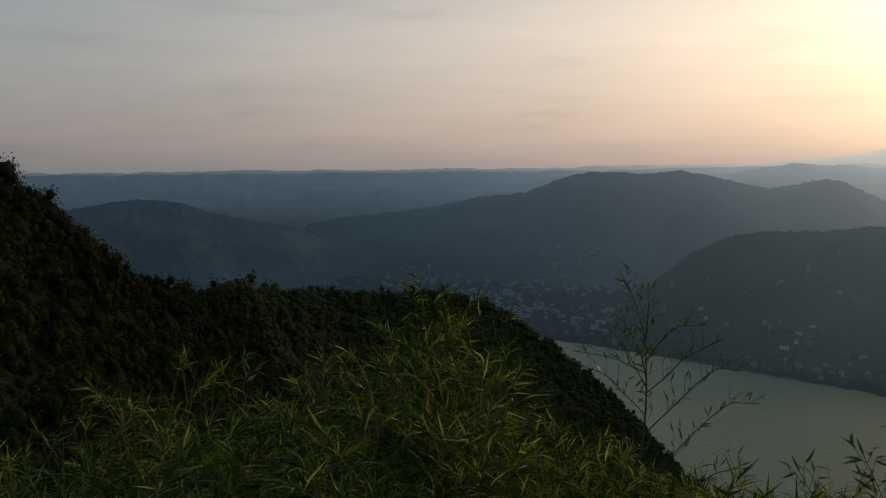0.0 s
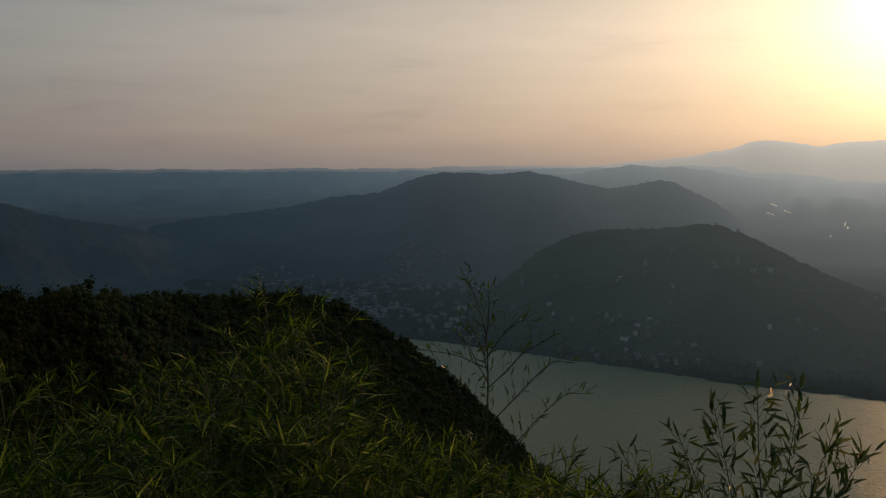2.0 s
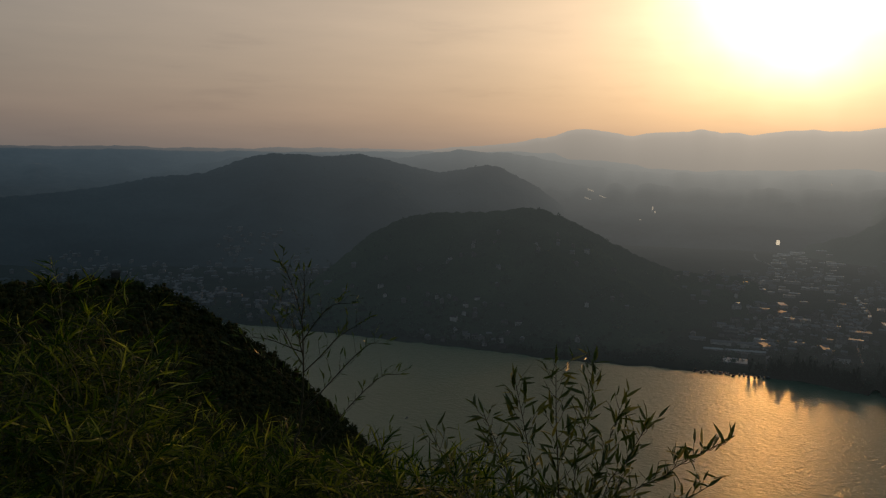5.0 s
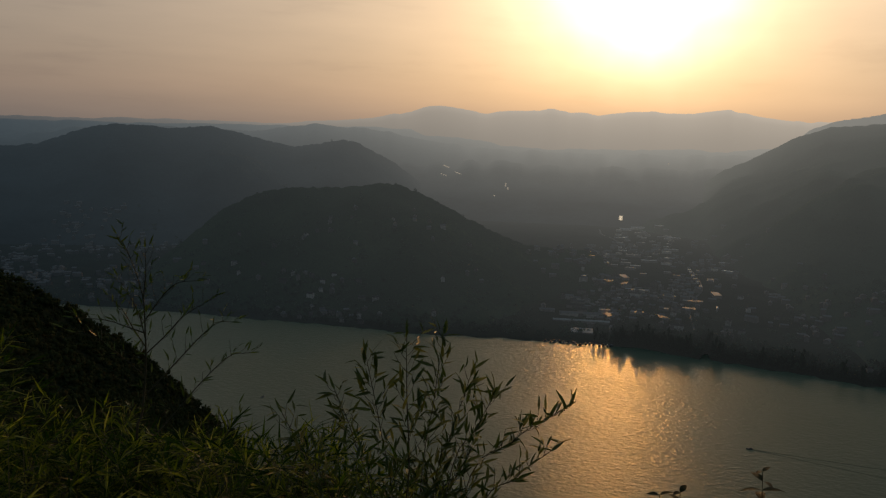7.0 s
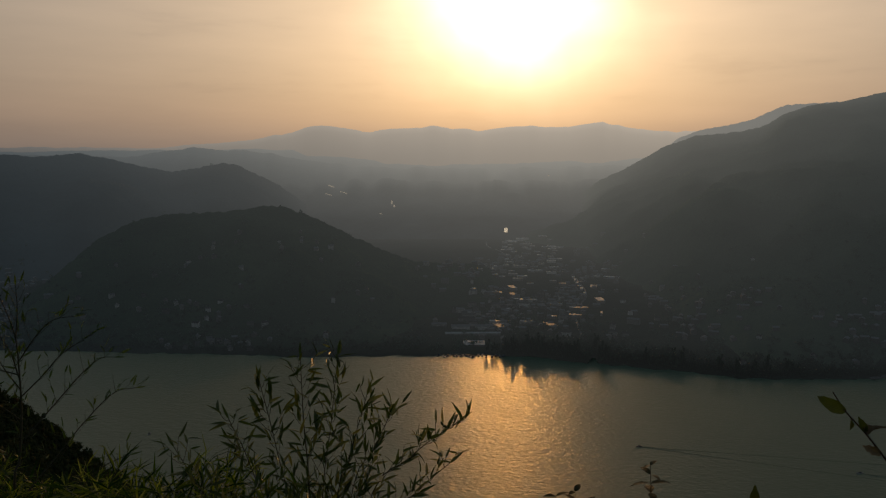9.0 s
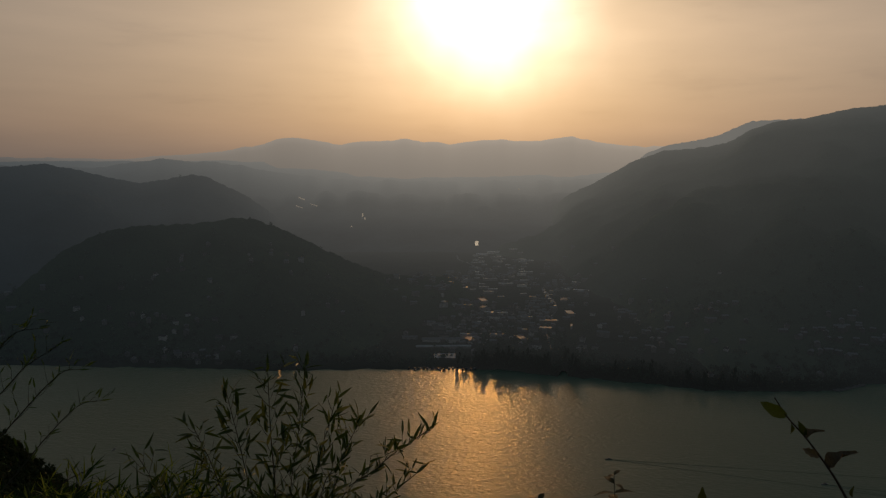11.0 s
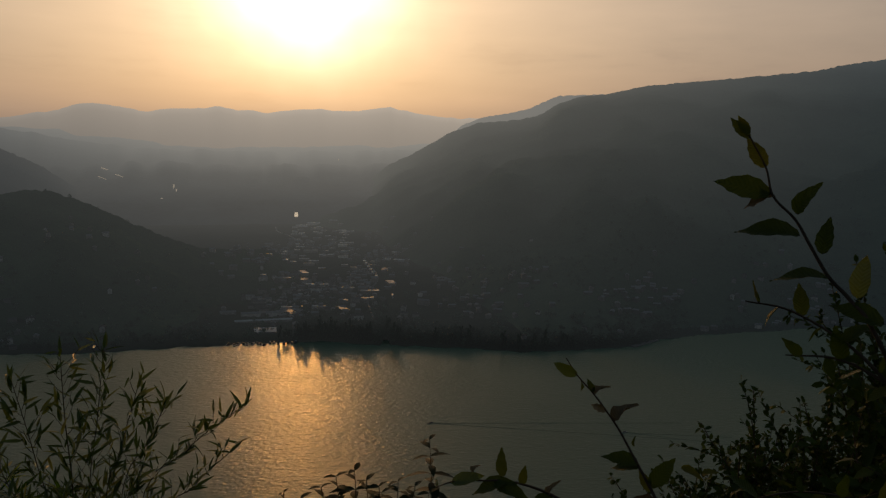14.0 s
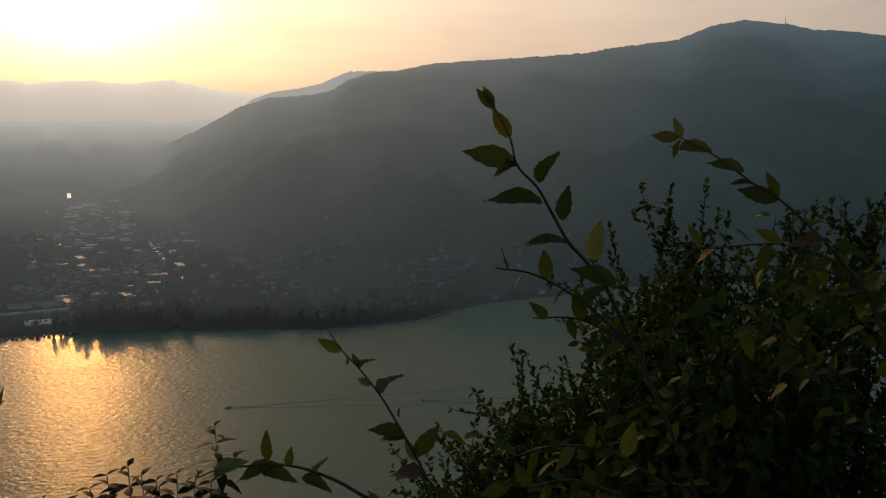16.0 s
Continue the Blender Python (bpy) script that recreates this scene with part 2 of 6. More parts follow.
M_GROUND = forest_material("wooded_ground", (0.009, 0.015, 0.010), (0.016, 0.024, 0.016), (0.03, 0.04, 0.028), patch=0.01, haze_glow=True, relief=0.2)
M_HILL = forest_material("wooded_hill", (0.013, 0.026, 0.014), (0.026, 0.046, 0.025), (0.054, 0.078, 0.042), haze_glow=True, relief=0.4)
M_MOUNTAIN = forest_material("wooded_mountain", (0.020, 0.036, 0.022), (0.039, 0.060, 0.038), (0.072, 0.094, 0.06), haze_glow=True, relief=0.4)
# far spur: M_SPUR crowns made paler, light and haze put into colour
M_RIDGE = leaf_material("hazed_ridge_crowns", [(0.0, (0.024, 0.038, 0.017)), (0.5, (0.045, 0.058, 0.025)), (0.8, (0.078, 0.07, 0.03)), (1.0, (0.12, 0.07, 0.032))], rough=0.8, through_light=0.12, vein=0.08, spec=0.0, stand=True)
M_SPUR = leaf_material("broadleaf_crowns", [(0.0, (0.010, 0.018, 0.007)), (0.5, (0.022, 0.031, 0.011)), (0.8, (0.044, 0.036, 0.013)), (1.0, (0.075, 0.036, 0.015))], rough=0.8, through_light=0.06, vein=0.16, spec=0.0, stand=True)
# shore trees: darker than M_STANDS, the shade within the belt put into colour
M_WOODS = leaf_material("shaded_shore_crowns", [(0.0, (0.016, 0.028, 0.018)), (0.6, (0.028, 0.044, 0.028)), (1.0, (0.048, 0.062, 0.04))], rough=0.9, through_light=0.05, vein=0.5, spec=0.1, haze_glow=True)
M_STANDS = leaf_material("hillside_crowns", [(0.0, (0.035, 0.058, 0.04)), (0.6, (0.055, 0.084, 0.06)), (1.0, (0.085, 0.11, 0.08))], rough=0.9, through_light=0.04, vein=0.5, spec=0.1, haze_glow=True)
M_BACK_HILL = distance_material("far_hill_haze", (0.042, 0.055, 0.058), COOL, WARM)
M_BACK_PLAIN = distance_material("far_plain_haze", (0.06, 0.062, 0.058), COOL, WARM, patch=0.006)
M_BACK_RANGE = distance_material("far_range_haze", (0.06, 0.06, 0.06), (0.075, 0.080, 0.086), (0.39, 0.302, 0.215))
M_WATER = water_material("lake_water", 0.28, 0.66)
M_WAKE = water_material("wake_water", 0.12, 0.3)
# palest stops: straw leaves, and sunlit glints put into the leaf colour
M_BAMBOO = leaf_material("bamboo_leaf", [(0.0, (0.008, 0.026, 0.004)), (0.40, (0.022, 0.054, 0.005)), (0.60, (0.085, 0.14, 0.010)), (0.77, (0.27, 0.29, 0.03)), (0.89, (0.66, 0.60, 0.17)), (1.0, (0.34, 0.22, 0.07))], rough=0.42, through_light=0.62, spec=0.16)
M_CULM = surface("bamboo_culm", [(0.3, (0.06, 0.075, 0.02)), (0.7, (0.16, 0.14, 0.05))], 6, 60, rough=0.4, relief=0.1, depth=0.002)
# pale end of the ramp stands in for light catching the leaves
M_SPRIG = leaf_material("dark_bamboo_leaf", [(0.0, (0.03, 0.055, 0.012)), (0.5, (0.075, 0.11, 0.024)), (0.75, (0.20, 0.19, 0.05)), (1.0, (0.46, 0.38, 0.17))], rough=0.38, through_light=0.4, per_object=True)
M_SAPLING = leaf_material("sapling_leaf", [(0.0, (0.05, 0.085, 0.02)), (0.6, (0.09, 0.13, 0.03)), (1.0, (0.20, 0.22, 0.05))], rough=0.4, through_light=0.45, per_object=True)
M_YOUNG = leaf_material("young_hornbeam_leaf", [(0.0, (0.07, 0.10, 0.015)), (1.0, (0.19, 0.18, 0.04))], rough=0.4, through_light=0.4, per_object=True, vein=120, ribs=11)
M_SPRIG_TWIG = surface("thin_bamboo_stem", [(0.3, (0.03, 0.03, 0.015)), (0.7, (0.08, 0.07, 0.03))], 8, 80, rough=0.5, relief=0.2, depth=0.001)
M_HORN = leaf_material("hornbeam_leaf", [(0.0, (0.022, 0.040, 0.007)), (0.5, (0.055, 0.074, 0.012)), (0.85, (0.13, 0.12, 0.02)), (1.0, (0.19, 0.13, 0.04))], rough=0.55, through_light=0.42, spec=0.2, per_object=True, vein=120, ribs=11)
# M_HORN leaves again, darker: shade low in the shrub put into colour
M_HORN_MASS = leaf_material("hornbeam_foliage", [(0.0, (0.012, 0.026, 0.005)), (0.55, (0.035, 0.058, 0.01)), (0.9, (0.10, 0.11, 0.02)), (1.0, (0.16, 0.12, 0.04))], rough=0.6, through_light=0.35, spec=0.15, vein=120)
M_DRY = leaf_material("withered_leaf", [(0.0, (0.05, 0.033, 0.018)), (1.0, (0.24, 0.17, 0.09))], rough=0.75, through_light=0.2, per_object=True, vein=120, ribs=11)
M_SHRUB = leaf_material("small_shrub_leaf", [(0.0, (0.018, 0.036, 0.008)), (0.6, (0.046, 0.072, 0.015)), (0.88, (0.11, 0.125, 0.028)), (1.0, (0.20, 0.16, 0.06))], rough=0.6, through_light=0.25, spec=0.1)
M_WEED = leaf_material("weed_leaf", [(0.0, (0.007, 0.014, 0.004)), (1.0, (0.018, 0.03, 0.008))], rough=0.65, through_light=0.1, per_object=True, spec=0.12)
M_TWIG = surface("brown_twig", [(0.3, (0.03, 0.02, 0.014)), (0.7, (0.09, 0.06, 0.04))], 10, 120, rough=0.75, relief=0.4, depth=0.001)
# walls, roofs and roads across the lake emit the haze as well
M_PLASTER = surface("house_plaster", [(0.1, (0.05, 0.05, 0.047)), (0.42, (0.08, 0.079, 0.077)), (0.7, (0.14, 0.137, 0.132)), (0.92, (0.34, 0.335, 0.33))], 0.2, 2.0, rough=0.85, per_object=0.8, haze_glow=True)
M_TOWN = leaf_material("far_plaster", [(0.0, (0.045, 0.045, 0.043)), (0.5, (0.07, 0.069, 0.067)), (0.85, (0.12, 0.118, 0.115)), (1.0, (0.32, 0.315, 0.31))], rough=0.9, through_light=0.0, vein=0.5, spec=0.2, haze_glow=True)
M_TILE = surface("roof_tile", [(0.25, (0.032, 0.032, 0.032)), (0.5, (0.05, 0.05, 0.05)), (0.85, (0.13, 0.135, 0.14))], 0.15, 1.2, rough=0.9, relief=0.3, depth=0.05, per_object=0.9, haze_glow=True, spec=0.0)
M_SHEET = surface("metal_roof_sheet", [(0.25, (0.09, 0.095, 0.10)), (0.75, (0.30, 0.31, 0.32))], 0.05, 1.0, rough=0.6, relief=0.1, depth=0.02, spec=0.3, metal=0.2, per_object=0.6, haze_glow=True)
M_SLATE = surface("dull_roof_sheet", [(0.25, (0.22, 0.22, 0.22)), (0.75, (0.5, 0.5, 0.49))], 0.05, 1.0, rough=0.8, relief=0.2, depth=0.02, spec=0.1, per_object=0.5, haze_glow=True)
M_FLASH = surface("mirror_roof", [(0.3, (0.75, 0.75, 0.74)), (0.7, (0.9, 0.9, 0.9))], 0.05, 0.6, rough=0.16, relief=0.0, metal=1.0)
M_PANE = surface("greenhouse_glass", [(0.3, (0.26, 0.28, 0.30)), (0.7, (0.42, 0.44, 0.46))], 0.05, 0.6, rough=0.58, relief=0.02, depth=0.01, metal=0.3, haze_glow=True)
M_STONE = surface("dark_stone", [(0.3, (0.04, 0.04, 0.04)), (0.7, (0.09, 0.088, 0.084))], 0.2, 2.0, rough=0.9, haze_glow=True)
M_ROAD = surface("worn_asphalt", [(0.3, (0.05, 0.05, 0.05)), (0.7, (0.09, 0.089, 0.087))], 0.1, 3.0, rough=0.8, relief=0.15, depth=0.02, spec=0.3, haze_glow=True)
M_CONCRETE = surface("quay_concrete", [(0.3, (0.12, 0.115, 0.105)), (0.7, (0.22, 0.21, 0.19))], 0.1, 2.0, rough=0.8)
M_HULL = surface("boat_paint", [(0.2, (0.04, 0.05, 0.08)), (0.5, (0.16, 0.16, 0.155)), (0.8, (0.5, 0.5, 0.5))], 0.3, 3.0, rough=0.6, per_object=0.5)


# ---- mesh helpers ----
def tri_mesh(name, verts, faces, mat, smooth=False):
    """A mesh from arrays of places and triangles or quads."""
    verts, faces = np.asarray(verts, np.float32).reshape(-1, 3), np.asarray(faces, np.int32)
    me = bpy.data.meshes.new(name)
    n, k = faces.shape
    me.vertices.add(len(verts))
    me.vertices.foreach_set("co", verts.ravel())
    me.loops.add(n * k)
    me.loops.foreach_set("vertex_index", faces.ravel())
    me.polygons.add(n)
    me.polygons.foreach_set("loop_start", np.arange(0, n * k, k, dtype=np.int32))
    if smooth:
        me.polygons.foreach_set("use_smooth", np.ones(n, bool))
    me.update(calc_edges=True)
    me.validate()
    me.materials.append(mat)
    return me


def part(name, me, parent, label=""):
    ob = new(name, me)
    ob.parent = parent
    return tagged(ob, label) if label else ob


def thing(name, label, category, group="", at=(0, 0, 0)):
    ob = new(name)
    ob.empty_display_size = 0.2
    ob.location = at
    return tagged(ob, label, category, group)


def grid_faces(n, m, wrap=False):
    i, j = np.meshgrid(np.arange(n - 1), np.arange(m if wrap else m - 1), indexing="ij")
    j2 = (j + 1) % m
    return np.stack([i * m + j, i * m + j2, (i + 1) * m + j2, (i + 1) * m + j], -1).reshape(-1, 4)


def hashed(i, j, seed):
    h = (i.astype(np.int64) * 374761393 + j.astype(np.int64) * 668265263 + seed * 1442695041) & 0xFFFFFFFF
    h = ((h ^ (h >> 13)) * 1274126177) & 0xFFFFFFFF
    return ((h ^ (h >> 16)) & 0xFFFF) / 65535.0


def vnoise(x, y, seed=0):
    i, j = np.floor(x), np.floor(y)
    u, v = x - i, y - j
    u, v = u * u * (3 - 2 * u), v * v * (3 - 2 * v)
    a, b, c, d = hashed(i, j, seed), hashed(i + 1, j, seed), hashed(i, j + 1, seed), hashed(i + 1, j + 1, seed)
    return (a * (1 - u) + b * u) * (1 - v) + (c * (1 - u) + d * u) * v


def fbm(x, y, seed=0, octaves=4):
    total, amp = 0, 0.5
    for k in range(octaves):
        total = total + amp * vnoise(x, y, seed + k * 17)
        x, y, amp = x * 2.03 + 11.3, y * 2.03 + 5.7, amp * 0.5
    return total


def table(az, pairs):
    a = np.array(pairs, float)
    return np.interp(az, a[:, 0], a[:, 1])


def polar(az, r):
    a = np.radians(az)
    return r * np.sin(a), r * np.cos(a)


def tan_el(el):
    return np.tan(np.radians(el))


# ---- the lie of the land: heights by bearing (degrees from +y) and distance from the lookout ----
RIDGE_R = [(-180, 300), (-60, 115), (-30, 130), (-24, 150), (-18, 220), (-14, 330), (-8, 520), (0, 700), (4, 760), (8, 830), (12, 900), (17.4, 1010), (19, 1030), (23, 780), (110, 780), (150, 300), (180, 300)]
RIDGE_EL = [(-180, 25), (-60, 8), (-30, 1.5), (-28.8, 0.95), (-26.4, -0.95), (-24.8, -2.95), (-23.2, -3.75), (-21.5, -5.7), (-19.1, -6.96), (-18, -7.4), (-14.2, -7.27), (-10.7, -7.52), (-7.6, -8.1),
            (-3.5, -8.1), (0, -8.2), (1.8, -8.6), (3.8, -9.2), (5.8, -10.6), (7.8, -11.9), (10.3, -13.8), (12.7, -16.0), (14.6, -17.8), (17.4, -20.4), (19, -21.4), (23, -28), (110, -28), (150, 25), (180, 25)]
SHORE_R = [(-180, 1950), (-20, 1500), (-10, 1800), (0, 1960), (8, 1890), (12, 1810), (16, 1740), (20, 1680), (26, 1610), (31, 1560), (39, 1555), (45, 1560), (48, 1552), (51.2, 1522), (51.45, 1570), (51.75, 1574), (52.0, 1524), (57, 1512), (62, 1495),
           (67, 1550), (70, 1600), (71.2, 1665), (74, 1740), (78, 1830), (82, 1950), (90, 2200), (105, 2600), (180, 2600)]


def near_land(az, r):
    rr, rel = table(az, RIDGE_R), table(az, RIDGE_EL)
    tree = np.clip(rr * 0.02, 0, 9.0)
    zr = rr * tan_el(rel) + EYE - tree
    s = np.clip(r / rr, 0, 1)
    dip = table(az, [(-180, 20), (-100, 5), (-45, -18), (-25, -27), (-10, -29), (110, -30), (150, 5), (180, 20)])
    el = dip + (np.degrees(np.arctan2(zr, rr)) - dip) * s ** 1.15
    zf = r * tan_el(el)
    slope = table(az, [(-180, 0.4), (-100, 0.1), (-50, -0.35), (-25, -0.55), (110, -0.6), (150, 0.1), (180, 0.4)])
    zn = slope * np.maximum(r - 1.1, 0)
    w = np.clip((r - 4) / 14, 0, 1)
    z = zn * (1 - w) + zf * w
    z = np.where(r > rr, zr - 0.72 * (r - rr), z)
    x, y = polar(az, r)
    return z + (fbm(x / 60, y / 60, 3) - 0.5) * np.clip(r / 12, 0, 5) * np.where(r > rr * 0.9, 0.4, 1) + (fbm(x / 1.5, y / 1.5, 8) - 0.5) * 0.12 * np.clip(r, 0, 1)


def far_land(az, r):
    rs = table(az, SHORE_R)
    u = r - rs - (fbm(az * 1.3, az * 0, 21, 3) - 0.5) * 26
    x, y = polar(az, r)
    bank = np.clip(u / 6, -3, 1) * 3.0
    return LAKE_Z + bank + np.clip(u - 6, 0, None) * 0.026 + np.clip(u / 300, 0, 1) * (fbm(x / 220, y / 220, 5) - 0.5) * 22


def ground_z(az, r):
    a = np.maximum(near_land(az, r), LAKE_Z - 9)
    return np.where(r > 1350, far_land(az, r), a)


def hill_shape(front, crest_r, crest_el, seed, base=LAKE_Z, gully=40.0, power=1.0, gw=260.0):
    def z_of(az, r):
        rf, rc = table(az, front), table(az, crest_r)
        zc = rc * tan_el(table(az, crest_el)) + EYE
        s = (r - rf) / (rc - rf)
        sc = np.clip(s, 0, 1)
        x, y = polar(az, r)
        body = base + (zc - base) * sc ** power
        along = np.radians(az) * 2600
        cut = (np.abs(fbm(along / gw, r / gw / 1.7, seed) - 0.47) * 2.0 + fbm(x / gw, y / gw, seed + 3) - 0.72) * gully * sc * (1 - sc) * 4
        crowns = (fbm(x / 14, y / 14, seed + 9, 3) - 0.45) * 13 * np.clip(s * 6, 0, 1)
        z = np.where(s <= 1, body + cut, zc - 0.35 * (r - rc))
        return np.where(s < 0, base - 25.0, z + crowns)
    return z_of


FRONT_HILL = hill_shape([(10, 1900), (14, 1820), (20, 1715), (26, 1640), (31, 1585), (36, 1600), (40, 1780), (43, 1930), (45.5, 2080), (46.5, 2200)],
                        [(10, 2200), (15, 2300), (20, 2450), (28.5, 2500), (34, 2400), (39, 2350), (43, 2400), (46.5, 2420)],
                        [(10, -11), (12.5, -9.6), (15.4, -7.3), (17.4, -5.69), (19.4, -4.66), (21.4, -4.24), (25.4, -4.1), (28.5, -3.73), (29.7, -3.91), (31.6, -4.64), (34.3, -6.0), (36.4, -7.0), (38.6, -7.75), (41, -7.9), (43.2, -7.95), (44.4, -8.5), (45.2, -9.3), (46.5, -10.5)], 41, gully=60, gw=170.0)
PEAK_HILL = hill_shape([(-12, 2900), (0, 2750), (12, 2600), (24, 2650), (32, 3000)],
                       [(-12, 3500), (0, 3650), (14, 3700), (32, 3700)],
                       [(-12, -5.6), (-9.5, -3.6), (-7.5, -3.22), (-3.4, -2.88), (-0.6, -2.51), (2.6, -1.85), (5.8, -1.6), (8.6, -0.5), (10.2, -0.18), (12.2, -0.18), (14.0, -0.36), (16.4, -0.12), (18.1, -0.45), (20.5, -1.05), (22.0, -1.35), (23.6, -1.14), (25.5, -0.75), (26.5, -0.95), (29.2, -2.35), (31, -3.6), (32, -5.8)], 61, base=LAKE_Z + 25, gully=60)
LEFT_HILL = hill_shape([(-40, 2500), (-6, 2600)], [(-40, 3300), (-6, 3300)],
                       [(-40, -2.6), (-29, -2.5), (-25, -2.29), (-23.1, -1.9), (-21, -1.69), (-18.5, -1.89), (-16.3, -2.64), (-13.7, -3.21), (-10.6, -3.75), (-8, -5.0), (-6, -6.5)], 71, base=LAKE_Z + 20, gully=50)
MOUNTAIN = hill_shape([(46, 3100), (50, 2800), (54, 2300), (58, 1800), (62, 1560), (68, 1600), (72, 1740), (78, 1880), (82, 2000), (90, 2240), (112, 2600)],
                      [(46, 3900), (54, 3850), (60, 3800), (70, 3850), (80, 3950), (90, 4300), (112, 4400)],
                      [(46, -5.6), (48, -4.6), (50, -3.2), (51.8, -1.89), (53.3, -1.17), (54.6, -0.44), (56, 0.41), (57.9, 1.1), (60.5, 1.35), (62.2, 1.7), (63.7, 2.6), (65.4, 3.1), (66.8, 3.2), (69.1, 3.75), (71.9, 4.03), (75.4, 4.31), (79.6, 4.66),
                       (82.3, 5.15), (85.9, 5.6), (88, 6.49), (90.1, 6.82), (92.5, 6.53), (94.2, 6.15), (96.1, 6.01), (98.3, 5.72), (112, 5.0)], 81, gully=150, power=1.0, gw=380)
SHOULDER = hill_shape([(55, 3950), (70, 3950)], [(55, 4280), (70, 4280)], [(55, -0.6), (56.9, 1.0), (58.2, 1.5), (61.3, 2.12), (63.6, 3.13), (66.8, 3.26), (70, 2.8)], 91, gully=30)
HILLS = (FRONT_HILL, PEAK_HILL, LEFT_HILL, MOUNTAIN)


def land_z(az, r):
    az, r = np.asarray(az, float), np.asarray(r, float)
    z = ground_z(az, r)
    for h, (a0, a1) in zip(HILLS, ((10, 46.5), (-12, 32), (-40, -6), (46, 112))):
        z = np.where((az >= a0) & (az <= a1), np.maximum(z, h(az, r)), z)
    return z


def polar_sheet(name, azs, rs, z_of, mat, label, category, kind="structure"):
    A, R = np.meshgrid(azs, rs, indexing="ij")
    Z = z_of(A, R)
    X, Y = polar(A, R)
    ob = new(name, tri_mesh(name, np.stack([X, Y, Z], -1), grid_faces(len(azs), len(rs))[:, ::-1], mat, smooth=True))
    return tagged(ob, label, category, kind=kind)


def build_land():
    azs = np.concatenate([np.arange(-180, -36, 4), np.arange(-36, 49, 0.5), np.arange(49, 54, 0.1), np.arange(54, 108, 0.5), np.arange(108, 181, 4)])
    rs = np.concatenate([[0.05], np.geomspace(0.5, 60, 50), np.geomspace(63, 1340, 110), np.arange(1352, 2400, 8), np.geomspace(2410, 4880, 60)])
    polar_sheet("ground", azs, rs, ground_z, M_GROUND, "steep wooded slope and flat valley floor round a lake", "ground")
    a, r = np.arange(-24, 121, 1.5), np.array([450, 800, 1200, 1600, 2000, 2700])
    polar_sheet("water", a, r, lambda A, R: A * 0 + LAKE_Z, M_WATER, "calm lake water with fine ripples and evening glitter", "lake")
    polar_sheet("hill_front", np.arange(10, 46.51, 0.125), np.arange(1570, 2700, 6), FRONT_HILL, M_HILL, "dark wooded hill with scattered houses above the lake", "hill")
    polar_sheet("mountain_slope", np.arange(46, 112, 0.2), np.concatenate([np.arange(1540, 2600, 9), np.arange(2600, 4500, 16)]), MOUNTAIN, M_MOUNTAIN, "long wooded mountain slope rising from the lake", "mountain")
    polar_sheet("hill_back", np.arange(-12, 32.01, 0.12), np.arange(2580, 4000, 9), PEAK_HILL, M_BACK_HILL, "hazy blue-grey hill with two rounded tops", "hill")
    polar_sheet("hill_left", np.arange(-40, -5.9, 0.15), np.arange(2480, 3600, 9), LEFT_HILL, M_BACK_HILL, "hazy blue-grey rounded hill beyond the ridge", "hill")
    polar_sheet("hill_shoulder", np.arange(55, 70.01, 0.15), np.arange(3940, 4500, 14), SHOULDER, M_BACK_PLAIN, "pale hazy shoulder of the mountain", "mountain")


def plain_z(A, R):
    s = np.clip((R - 3250) / 1500, 0, 1)
    x, y = polar(A, R)
    return -352 + (R * tan_el(-0.35) + 352) * s ** 0.9 + (fbm(x / 300, y / 90, 33) - 0.5) * 30 * s * (1 - s) * 3


LAYERS = []


def on_backdrop(az, el):
    """The nearest place on the far country at that bearing and height."""
    r = np.arange(3260.0, 4700.0, 4.0)
    z = np.max([f(np.full(len(r), az), r) for f in LAYERS], axis=0)
    k = int(np.argmax(z >= EYE + r * tan_el(el)))
    return float(r[k]), float(z[k])


